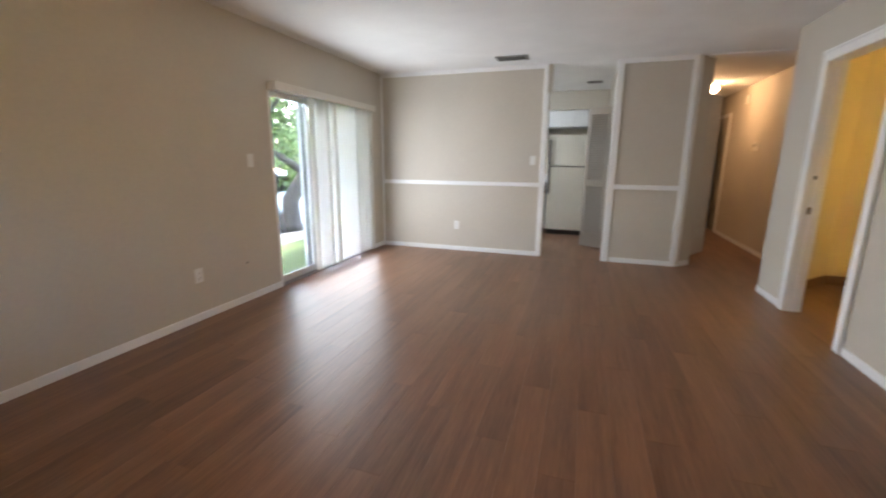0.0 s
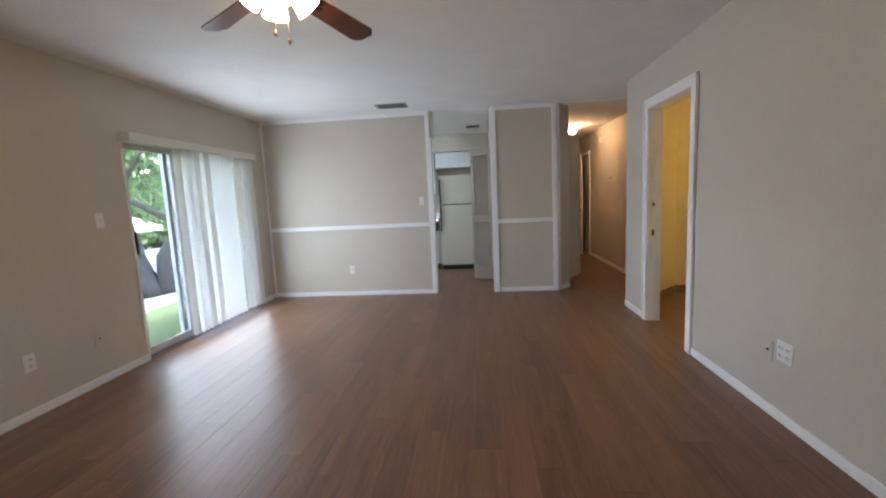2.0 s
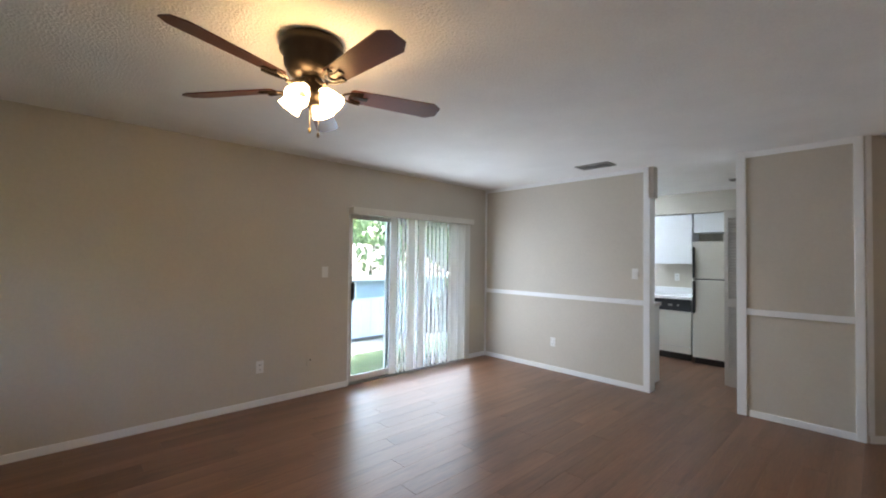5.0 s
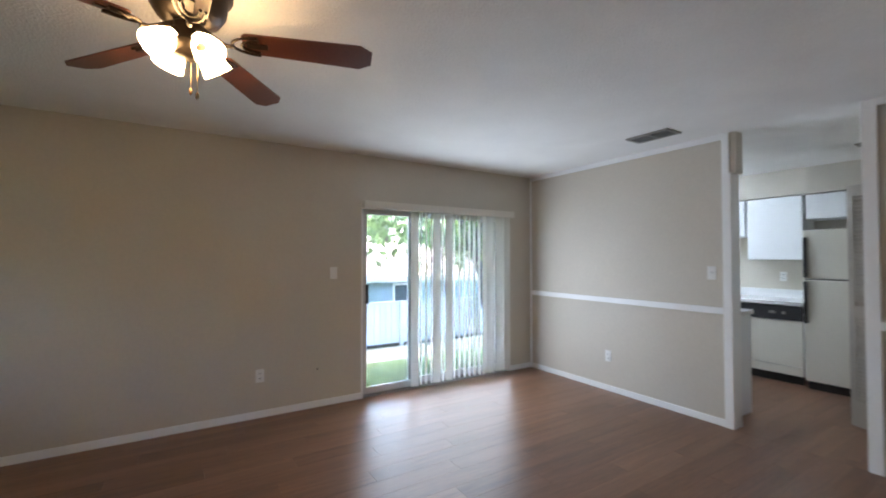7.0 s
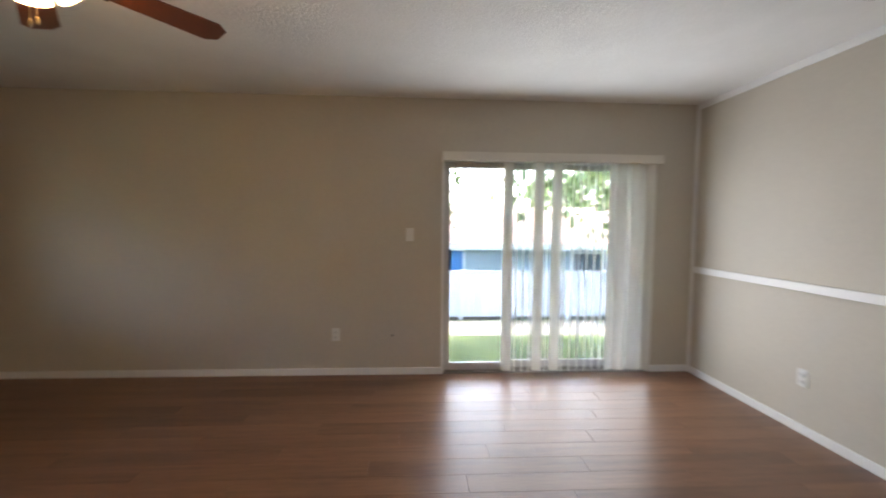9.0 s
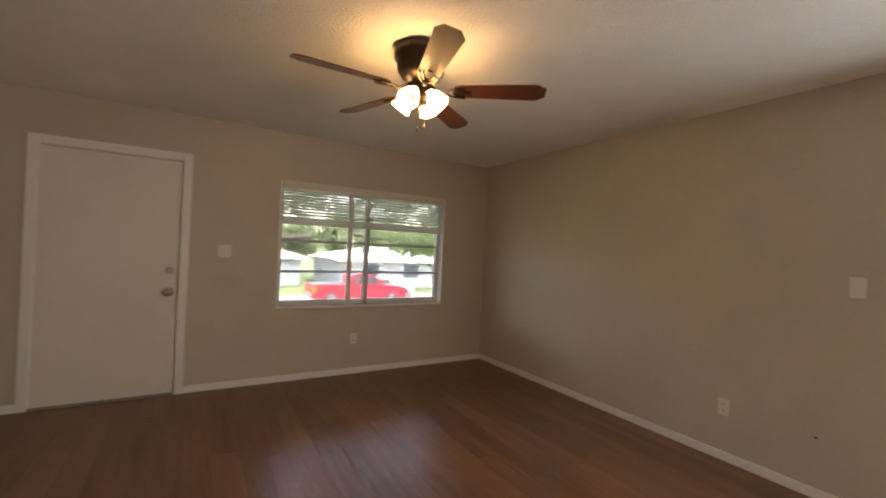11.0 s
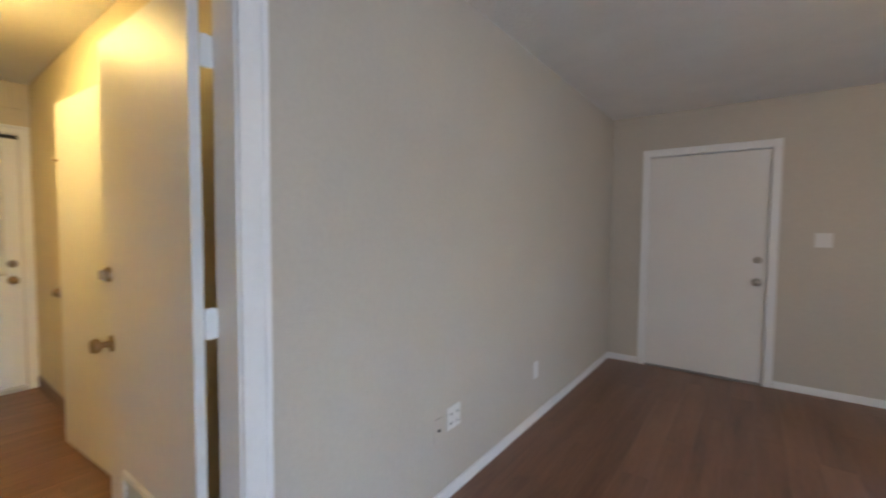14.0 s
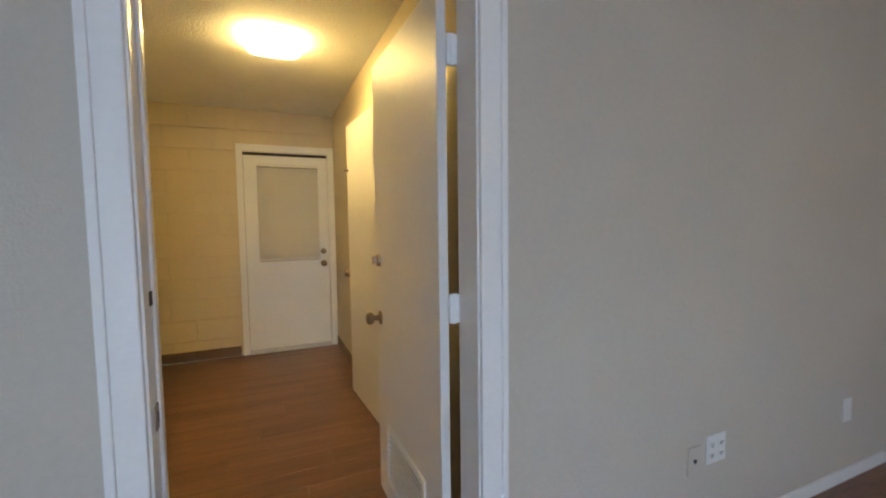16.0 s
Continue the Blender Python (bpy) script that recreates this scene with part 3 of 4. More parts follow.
part("top_gap", B((UX + 0.03, UX + 0.05, 3.52, 4.32, 2.0, 2.03)), SLOT, xd, "dark gap above the door")
part("threshold", B((UX - 0.03, UX + 0.12, 3.517, 4.323, 0.0, 0.034), bevel=0.006), ALU, xd, "pale metal threshold")
knob_parts(xd, UX + 0.02, 3.575, 0.89, (-1, 0, 0), BRASS, True, 0.13)
blind = thing("door_blind", pose(UX + 0.012, 3.905, 1.42), "lowered white mini blind hung on the exit door", "blind")
part("headrail", B((-0.03, 0.0, -0.29, 0.29, 0.47, 0.50), bevel=0.003), PLASTIC, blind)
part("bottom_rail", B((-0.026, -0.004, -0.29, 0.29, -0.478, -0.455), bevel=0.003), BLINDW, blind)
slat_me = mesh_of("slat", B((-0.0115, 0.0115, -0.288, 0.288, -0.0006, 0.0006)), BLINDW)
for i in range(44):
    ob = new("slat", slat_me)
    ob.parent = blind
    ob.matrix_local = pose(-0.014, 0, -0.445 + i * 0.0208, 0, -58, 0)
part("wand", B((-0.032, -0.027, 0.17, 0.175, -0.2, 0.47)), PLASTIC, blind)
part("cord", B((-0.030, -0.027, -0.19, -0.187, 0.05, 0.47)), PLASTIC, blind)

# closet door standing a little ajar in the utility room
cd = thing("door_closet", pose(3.36, UY0 + 0.03, 0, 0, 0, 4), "cream closet door standing slightly ajar", "door", kind="structure")
part("door_slab", B((0, 0.80, -0.018, 0.018, 0.012, 2.04), bevel=0.003), DOORW, cd)
knob_parts(cd, 0.81, 0.0, 0.92, (1, 0.3, 0), BRASS, False)
part("hook", B((0.76, 0.775, 0.018, 0.045, 1.70, 1.715), bevel=0.003), BRASS, cd)

# hall door, open towards the hall, and its dark room
hd = thing("door_hall", pose(HX - 0.03, 9.66, 0, 0, 0, -100), "white hall door standing slightly open", "door", kind="structure")
part("door_slab", B((0.0, 0.74, -0.018, 0.018, 0.012, 2.03), bevel=0.003), DOORW, hd)
knob_parts(hd, 0.68, -0.018, 0.92, (0, -1, 0), BRASS, False)


# louvred leaves
def louvre_leaf(name, m, width, z0, z1, label):
    t = thing(name, m, label, "louvre door")
    mid = z0 + (z1 - z0) * 0.47
    part("stile", B((0, 0.045, -0.014, 0.014, z0, z1), bevel=0.002), LOUVRE, t)
    part("stile", B((width - 0.045, width, -0.014, 0.014, z0, z1), bevel=0.002), LOUVRE, t)
    for a, b in ((z0, z0 + 0.2), (mid - 0.045, mid + 0.045), (z1 - 0.09, z1)):
        part("rail", B((0.045, width - 0.045, -0.014, 0.014, a, b), bevel=0.002), LOUVRE, t)
    me = mesh_of("louvre_slat", B((0.04, width - 0.04, -0.017, 0.017, -0.003, 0.003)), LOUVRE)
    for a, b in ((z0 + 0.2, mid - 0.045), (mid + 0.045, z1 - 0.09)):
        k = int((b - a) / 0.032)
        for i in range(k):
            ob = new("louvre_slat", me)
            ob.parent = t
            ob.matrix_local = pose(0, 0, a + (i + 0.5) * (b - a) / k, 48)
    return t


louvre_leaf("louvre_door", pose(0.265, 6.66, 0, 0, 0, -26), 0.33, 0.03, 2.0, "grey louvred folding door leaf of the pantry")
louvre_leaf("louvre_door", pose(0.275, 6.70, 0, 0, 0, 5), 0.33, 0.03, 2.0, "grey louvred folding door leaf of the pantry")
hc = thing("closet_door", pose(1.60, 6.075, 0, 0, 0, 58.5), "plain grey closet door standing open in the hall", "door")
part("door_slab", B((0, 0.42, -0.014, 0.014, 0.32, 2.06), bevel=0.002), WALL, hc)
part("bottom_rail", B((0, 0.42, -0.016, 0.016, 0.10, 0.317), bevel=0.003), WALL, hc)


# ---- sliding door, vertical blind ----
sd = thing("door_sliding", pose(0, 0, 0), "white aluminium sliding glass door", "sliding door", kind="structure")
part("track_frame", B((XW - 0.16, XW - 0.01, SL0, SL0 + 0.018, 0, SLT), (XW - 0.16, XW - 0.01, SL1 - 0.035, SL1, 0, SLT), (XW - 0.16, XW - 0.01, SL0, SL1, SLT - 0.04, SLT), bevel=0.003), ALU, sd)
part("sill_track", B((XW - 0.17, XW + 0.004, SL0, SL1, -0.03, 0.012), (XW - 0.11, XW - 0.105, SL0, SL1, 0.012, 0.025), (XW - 0.06, XW - 0.055, SL0, SL1, 0.012, 0.025)), BRONZE_ALU, sd, "dull metal sill track")
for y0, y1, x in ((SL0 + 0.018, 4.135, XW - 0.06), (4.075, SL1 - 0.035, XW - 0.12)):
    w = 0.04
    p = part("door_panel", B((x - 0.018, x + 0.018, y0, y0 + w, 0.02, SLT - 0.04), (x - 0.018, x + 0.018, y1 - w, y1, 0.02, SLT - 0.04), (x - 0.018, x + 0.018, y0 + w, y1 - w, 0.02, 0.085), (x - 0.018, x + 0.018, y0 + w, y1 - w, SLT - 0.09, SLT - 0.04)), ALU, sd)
    g = part("pane", B((x - 0.003, x + 0.003, y0 + w, y1 - w, 0.085, SLT - 0.09)), DOORGLASS, p, "glass pane tinted to dim the view outdoors")
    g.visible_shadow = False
part("pull_handle", B((XW - 0.042, XW - 0.015, SL0 + 0.045, SL0 + 0.07, 0.93, 1.13), bevel=0.006), BLACKP, sd, "black pull handle")
strip("trim_reveal", [(XW - 0.02, XW + 0.006, SL0 - 0.018, SL0 + 0.004, 0, SLT), (XW - 0.02, XW + 0.006, SL1 - 0.004, SL1 + 0.018, 0, SLT)], "thin white door reveal")
vb = thing("vertical_blind", pose(XW + 0.05, 4.46, 1.90), "ivory vertical blind drawn half open over the sliding door", "blind")
part("valance", B((-0.05, 0.05, -0.975, 0.975, -0.005, 0.07), bevel=0.004), IVORY, vb)
bm = bmesh.new()
for i in range(5):
    y0, y1 = -0.0445 + i * 0.0178, -0.0445 + (i + 1) * 0.0178
    c0, c1 = 0.006 * (1 - (y0 / 0.0445) ** 2), 0.006 * (1 - (y1 / 0.0445) ** 2)
    v = [bm.verts.new(p) for p in ((c0, y0, 0), (c1, y1, 0), (c1, y1, -1.855), (c0, y0, -1.855), (c0 - 0.0012, y0, 0), (c1 - 0.0012, y1, 0), (c1 - 0.0012, y1, -1.855), (c0 - 0.0012, y0, -1.855))]
    for f in ((0, 1, 2, 3), (7, 6, 5, 4), (0, 4, 5, 1), (3, 2, 6, 7)):
        bm.faces.new([v[k] for k in f])
vane_me = mesh_of("vane", bm, VANE)
VANES = [(4.07, -10), (4.145, 71), (4.21, 73), (4.275, 70), (4.345, -12), (4.42, 72), (4.505, -12)]
VANES += [(4.575 + k * 0.07, 68 + k) for k in range(6)]
VANES += [(5.005, 22), (5.085, -24), (5.155, 42), (5.225, -16), (5.295, 36), (5.35, -20)]
for y, a in VANES:
    ob = new("vane", vane_me)
    ob.parent = vb
    ob.matrix_local = pose(0.0, y - 4.46, -0.005, 0, 0, a)

# ---- front window and its blind ----
wf = thing("window_front", pose(0, 0, 0), "white awning window with three rows of panes", "window", kind="structure")
YG = YS - 0.10
part("window_frame", B((WX0, WX0 + 0.04, YG - 0.03, YG + 0.03, WZ0, WZ1), (WX1 - 0.03, WX1, YG - 0.03, YG + 0.03, WZ0, WZ1), (WX0 + 0.04, WX1 - 0.03, YG - 0.03, YG + 0.03, WZ1 - 0.03, WZ1), (WX0 + 0.04, WX1 - 0.03, YG - 0.03, YG + 0.03, WZ0, WZ0 + 0.05)), ALU, wf)
part("mullion", B((-1.045, -1.0, YG - 0.035, YG + 0.035, WZ0, WZ1), bevel=0.003), BRONZE_ALU, wf, "dark metal mullion")
part("glazing_bar", B((WX0 + 0.04, WX1 - 0.03, YG - 0.02, YG + 0.02, 1.375, 1.40)), BRONZE_ALU, wf)
part("glazing_bar", B((WX0 + 0.04, WX1 - 0.03, YG - 0.02, YG + 0.02, 1.065, 1.09)), BRONZE_ALU, wf)
for x0, x1 in ((WX0 + 0.04, -1.045), (-1.0, WX1 - 0.03)):
    for z0, z1 in ((WZ0 + 0.05, 1.065), (1.09, 1.375), (1.40, WZ1 - 0.03)):
        g = part("pane", B((x0, x1, YG - 0.003, YG + 0.003, z0, z1)), GLASS, wf)
        g.visible_shadow = False
scr = part("dimming_screen", B((WX0 + 0.03, WX1 - 0.02, YG - 0.028, YG - 0.026, WZ0 + 0.04, WZ1 - 0.02)), SCREEN, wf, "grey screen added to dim the front window")
part("window_sill", B((WX0 - 0.012, WX1 + 0.012, YS - 0.07, YS + 0.02, WZ0 - 0.022, WZ0), bevel=0.004), TRIM, wf)
part("reveal", B((WX0 - 0.012, WX0 + 0.002, YS - 0.07, YS + 0.006, WZ0, WZ1 + 0.04), (WX1 - 0.002, WX1 + 0.012, YS - 0.07, YS + 0.006, WZ0, WZ1 + 0.04)), TRIM, wf)


def window_blind(x0, x1, drop, label):
    t = thing("window_blind", pose((x0 + x1) / 2, YS - 0.035, WZ1), label, "blind", "front window blinds")
    w = (x1 - x0) / 2
    part("headrail", B((-w, w, -0.012, 0.045, -0.03, 0.045), bevel=0.003), IVORY, t)
    me = mesh_of("slat", B((-w + 0.005, w - 0.005, -0.024, 0.024, -0.001, 0.001)), SLAT)
    n = int((drop - 0.1) / 0.029)
    for i in range(n):
        ob = new("slat", me)
        ob.parent = t
        ob.matrix_local = pose(0, 0, -0.045 - i * 0.029, 22 + random.uniform(-2, 2), random.uniform(-0.12, 0.12), 0)
    # the gathered slats above the bottom rail, drawn as one thick box
    part("slat_pile", B((-w + 0.005, w - 0.005, -0.024, 0.024, -drop + 0.026, -drop + 0.075), bevel=0.002), SLAT, t)
    part("bottom_rail", B((-w, w, -0.024, 0.024, -drop, -drop + 0.025), bevel=0.004), VANE, t)
    for x in (-w + 0.15, w - 0.153):
        part("ladder_cord", B((x, x + 0.003, 0.024, 0.026, -drop, 0)), VANE, t)
    return t


window_blind(-0.82, WX1 - 0.012, 0.38, "ivory horizontal blind raised over the front window")
window_blind(WX0 + 0.012, -0.83, 0.38, "ivory horizontal blind raised over the front window")
strip("trim_post", [(-0.835, -0.79, YS - 0.055, YS - 0.015, WZ0, WZ1 - 0.005)], "ivory upright post in the window", material=IVORY)

# ---- ceiling fan ----
FX, FY = -0.40, 1.98
fan = thing("ceiling_fan", pose(FX, FY, H), "dark bronze ceiling fan with five cherry blades and lit glass shades", "ceiling fan")
bm = bmesh.new()
lathe(bm, [(0.0005, 0.0), (0.140, 0.0), (0.148, -0.010), (0.148, -0.055), (0.132, -0.068), (0.126, -0.12), (0.105, -0.155), (0.07, -0.176), (0.0005, -0.18)], 36)
part("motor_housing", bm, BRONZE, fan, "round dark bronze motor housing", True)
bm = bmesh.new()
lathe(bm, [(0.0005, -0.178), (0.05, -0.179), (0.055, -0.19), (0.055, -0.245), (0.07, -0.255), (0.07, -0.275), (0.04, -0.30), (0.0005, -0.302)], 28)
part("light_kit", bm, BRONZE, fan, "dark bronze light kit", True)
A0 = 1
for k in range(5):
    m = pose(0, 0, -0.222, 0, 0, A0 + 72 * k)
    bm = bmesh.new()
    tube(bm, [m @ Vector(p) for p in ((0.05, 0, 0.030), (0.09, 0.0, 0.004), (0.125, 0.0, -0.016), (0.15, 0.0, -0.018))], [0.010, 0.009, 0.008, 0.008])
    for w in (0.046, 0.030):
        ring = [m @ pose(0, 0, 0, -13) @ Vector((0.245 - w * 2.1 * math.sin(a), w * math.cos(a), -0.010)) for a in [math.pi * i / 10 for i in range(11)]]
        tube(bm, ring, [0.0055] * 11, 6)
    box(bm, 0.20, 0.275, -0.012, 0.012, -0.009, -0.004, m=m @ pose(0, 0, 0, -13))
    part("blade_iron", bm, BRONZE, fan)
    bm = bmesh.new()
    out = [(0.185, -0.040), (0.20, -0.052), (0.625, -0.067), (0.672, -0.036), (0.672, 0.036), (0.625, 0.067), (0.20, 0.052), (0.185, 0.040)]
    prism(bm, out, -0.003, 0.003)
    bmesh.ops.transform(bm, matrix=m @ pose(0, 0, 0, -13), verts=bm.verts)
    part("blade", bm, BLADE, fan, "cherry brown wooden blade")
for k in range(4):
    m = pose(0, 0, -0.235, 0, 0, 33 + 90 * k) @ pose(0.055, 0, 0, 0, -42, 0) @ Matrix.Scale(0.9, 4)
    bm = bmesh.new()
    lathe(bm, [(0.022, 0.03), (0.026, 0.0), (0.026, -0.012)], 16, m)
    part("lamp_holder", bm, BRONZE, fan, "", True)
    bm = bmesh.new()
    lathe(bm, [(0.026, -0.008), (0.036, -0.03), (0.050, -0.06), (0.056, -0.09), (0.062, -0.112), (0.059, -0.112), (0.052, -0.088), (0.045, -0.06), (0.030, -0.03), (0.0005, -0.014)], 24, m)
    part("glass_shade", bm, SHADE, fan, "lit frosted bell-shaped glass shade", True)
for x, y, d in ((0.02, 0.03, 0.14), (-0.03, 0.01, 0.11)):
    bm = bmesh.new()
    tube(bm, [(x, y, -0.29), (x, y, -0.29 - d)], [0.0015, 0.0015], 6)
    lathe(bm, [(0.0005, 0), (0.006, -0.006), (0.007, -0.02), (0.0005, -0.03)], 10, pose(x, y, -0.29 - d))
    part("pull_chain", bm, BRASS, fan, "short pull chain with a wooden bob")

# hall and utility lamps
hl = thing("hall_lamp", pose(2.01, 7.75, H - 0.012), "lit glass globe lamp on the hall ceiling", "ceiling lamp")
bm = bmesh.new()
lathe(bm, [(0.0005, 0), (0.07, 0), (0.07, -0.015), (0.045, -0.03), (0.0005, -0.03)], 24)
part("lamp_base", bm, BRASS, hl, "", True)
bm = bmesh.new()
lathe(bm, [(0.045, -0.022)] + [(0.066 * math.sin(a), -0.082 + 0.064 * math.cos(a)) for a in [0.6 + i * 0.25 for i in range(10)]] + [(0.0005, -0.146)], 24)
part("globe", bm, HALLGLOBE, hl, "glowing white glass globe", True)
ul = thing("utility_lamp", pose(3.75, 4.05, H), "lit square frosted glass ceiling lamp", "ceiling lamp")
bm = bmesh.new()
lathe(bm, [(0.0005, 0), (0.10, 0), (0.10, -0.02), (0.0005, -0.02)], 24)
part("lamp_base", bm, BRASS, ul)
bm = bmesh.new()
N = 10
grid = [[bm.verts.new((0.16 * (2 * i / N - 1), 0.16 * (2 * j / N - 1), -0.085 + 0.055 * max(abs(2 * i / N - 1), abs(2 * j / N - 1)) ** 3 + 0.008 * math.cos(6 * i / N) * math.cos(6 * j / N))) for j in range(N + 1)] for i in range(N + 1)]
for i in range(N):
    for j in range(N):
        bm.faces.new((grid[i][j], grid[i + 1][j], grid[i + 1][j + 1], grid[i][j + 1]))
bmesh.ops.solidify(bm, geom=bm.faces[:], thickness=0.004)
part("glass_dish", bm, UTILGLOBE, ul, "glowing square bent glass dish", True)
bm = bmesh.new()
cyl(bm, 0.008, 0.008, 0.075, pose(0, 0, -0.055), 10)
part("finial", bm, BRASS, ul)


# ---- kitchen ----
def cabinet(x0, x1, y0, y1, z0, z1, doors, label, name="wall_cabinet", handle=True):
    """A cabinet whose doors face -y."""
    t = thing(name, pose(x0, y0, z0), label, "cabinet", "kitchen cabinets")
    w, d, h = x1 - x0, y1 - y0, z1 - z0
    part("body", B((0, w, 0.02, d, 0, h), bevel=0.002), CAB, t)
    for k in range(doors):
        a, b = w * k / doors + 0.004, w * (k + 1) / doors - 0.004
        p = part("cabinet_door", B((a, b, 0.0, 0.018, 0.006, h - 0.006), bevel=0.004), CAB, t)
    return t


solid("soffit", B((XW, 0.56, 8.0, KY, 2.135, H)), WALL, "pale soffit above the kitchen cabinets", "soffit", kind="structure")
cabinet(-1.0, -0.44, 8.0, KY, 1.38, 2.125, 1, "white wall cabinet over the counter")
cabinet(-0.42, 0.50, 8.0, KY, 1.84, 2.125, 2, "short white wall cabinet above the refrigerator")
cabinet(-1.80, -1.02, 8.0, KY, 1.67, 2.125, 2, "short white wall cabinet over the sink")
bc = cabinet(-2.5, -0.98, 7.72, KY, 0.0, 0.87, 3, "white base cabinet under the sink", "base_cabinet")
ct = solid("worktop", B((-2.56, -0.365, 7.68, KY, 0.872, 0.912), (-2.56, -0.365, KY - 0.02, KY, 0.912, 1.01), bevel=0.004), COUNTER, "white laminate worktop with a low backsplash", "worktop")
sink = thing("kitchen_sink", pose(-1.45, 8.0, 0.912), "steel sink with a tall faucet set in the worktop", "sink")
part("basin", B((-0.38, 0.38, -0.22, 0.22, 0.0, 0.008), bevel=0.003), STEEL, sink)
bm = bmesh.new()
tube(bm, [(0.0, 0.18, 0.0), (0.0, 0.18, 0.16), (0.0, 0.12, 0.20), (0.0, 0.02, 0.19), (0.0, -0.01, 0.15)], [0.014, 0.012, 0.011, 0.011, 0.010], 10)
part("faucet", bm, STEEL, sink, "chrome faucet", True)
dw = thing("dishwasher", pose(-0.97, 7.70, 0), "white dishwasher with a black control panel", "dishwasher")
part("body", B((0.0, 0.60, 0.03, 0.62, 0.10, 0.868)), CAB, dw)
part("front_panel", B((0.0, 0.60, 0.0, 0.03, 0.20, 0.70), bevel=0.004), FRIDGE, dw)
part("control_panel", B((0.0, 0.60, -0.012, 0.03, 0.705, 0.868), bevel=0.006), BLACKP, dw, "black control panel")
part("dial", B((0.30, 0.36, -0.020, -0.010, 0.77, 0.80), bevel=0.003), VENT, dw)
part("button", B((0.42, 0.45, -0.018, -0.010, 0.77, 0.80), bevel=0.003), VENT, dw)
part("lower_panel", B((0.0, 0.60, 0.004, 0.03, 0.10, 0.192), bevel=0.004), FRIDGE, dw)
part("toe_kick", B((0.02, 0.58, 0.06, 0.09, 0.0, 0.10)), SLOT, dw)
fr = thing("refrigerator", pose(-0.345, 7.66, 0), "almond top-freezer refrigerator with dark handles", "refrigerator")
part("body", B((0.0, 0.78, 0.06, 0.66, 0.07, 1.70), bevel=0.008), FRIDGE, fr)
part("freezer_door", B((0.0, 0.78, 0.0, 0.055, 1.178, 1.70), bevel=0.012), FRIDGE, fr)
part("fridge_door", B((0.0, 0.78, 0.0, 0.055, 0.085, 1.165), bevel=0.012), FRIDGE, fr)
part("door_seal", B((0.01, 0.77, 0.012, 0.06, 1.165, 1.178)), SLOT, fr, "dark gap between the doors")
part("handle", B((0.012, 0.035, -0.045, 0.0, 1.19, 1.62), bevel=0.008), BLACKP, fr, "dark freezer handle")
part("handle", B((0.012, 0.035, -0.045, 0.0, 0.70, 1.15), bevel=0.008), BLACKP, fr, "dark refrigerator handle")
part("base_grille", B((0.02, 0.76, 0.02, 0.06, 0.0, 0.075), bevel=0.003), BLACKP, fr, "black base grille")
pc = thing("base_cabinet", pose(-1.9, 5.92, 0), "white base cabinet behind the panelled wall", "cabinet", "kitchen cabinets")
part("body", B((0.0, 1.56, 0.0, 0.46, 0.0, 0.885), bevel=0.003), CAB, pc)
solid("worktop", B((-1.92, -0.325, 5.925, 6.41, 0.887, 0.927), bevel=0.004), COUNTER, "white laminate worktop on the low cabinet", "worktop")
wall_plate("wall_outlet", pose(-0.75, KY, 1.17), "white outlet above the kitchen worktop", "outlet", "wall outlets")


# lamp added out of view to brighten the kitchen
kl = thing("kitchen_fill_lamp", pose(-1.72, 7.0, H), "added ceiling lamp out of view that brightens the kitchen", "ceiling lamp")
part("lamp_body", B((-0.62, 0.62, -0.11, 0.11, -0.03, 0), bevel=0.004), CAB, kl)
part("diffuser", B((-0.60, 0.60, -0.10, 0.10, -0.085, -0.031), bevel=0.015), KITCHENGLOW, kl, "glowing white diffuser")

# ---- outdoors ----
def gz(x, y):
    a = 0.131 * min(max(0.0, -2.9 - x), 6.0)
    b = 0.095 * min(max(0.0, -0.6 - y), 19.0)
    return -0.10 - max(a, b) + 0.02 * noise.noise((x * 0.5, y * 0.5, 0))


def grid_sheet(name, xs, ys, material, lift, label, category, kind="structure"):
    bm = bmesh.new()
    vs = [[bm.verts.new((x, y, gz(x, y) + lift)) for y in ys] for x in xs]
    for i in range(len(xs) - 1):
        for j in range(len(ys) - 1):
            bm.faces.new((vs[i][j], vs[i + 1][j], vs[i + 1][j + 1], vs[i][j + 1]))
    return solid(name, bm, material, label, category, kind=kind, smooth=True)


def steps(*spans):
    out = []
    for a, b, n in spans:
        out += [a + (b - a) * i / n for i in range(n)]
    return out + [spans[-1][1]]


grid_sheet("ground", steps((-400, -40, 6), (-40, 10, 60), (10, 400, 6)), steps((-400, -60, 6), (-60, 20, 80), (20, 400, 6)), GRASS, 0, "green lawn with worn patches", "lawn")
grid_sheet("path", steps((-7.6, -5.4, 6)), steps((-4, 20, 30)), SAND, 0.012, "pale sandy strip along the fence", "path")
grid_sheet("road", steps((-40, 30, 40)), steps((-23.0, -11.6, 8)), ASPHALT, 0.02, "grey asphalt street", "road")
grid_sheet("pavement", steps((-40, 30, 40)), steps((-11.2, -9.8, 3)), SAND, 0.03, "pale concrete pavement", "pavement")

board = mesh_of("fence_board", B((-0.012, 0.012, -0.074, 0.074, 0.0, 1.06), bevel=0.004, seg=1), FENCE)
fence = thing("fence", pose(-8, 0, 0), "white painted board fence at the end of the lawn", "fence")
for i in range(110):
    y = -3.0 + i * 0.152
    ob = new("fence_board", board)
    ob.parent = fence
    ob.matrix_local = pose(random.uniform(-0.003, 0.003), y, gz(-8, y), 0, random.uniform(-0.5, 0.5), 0)
for i in range(8):
    y = -3.0 + i * 2.4
    part("fence_post", B((0.014, 0.10, y - 0.045, y + 0.045, gz(-8, y), gz(-8, y) + 1.12), bevel=0.006), FENCE, fence)
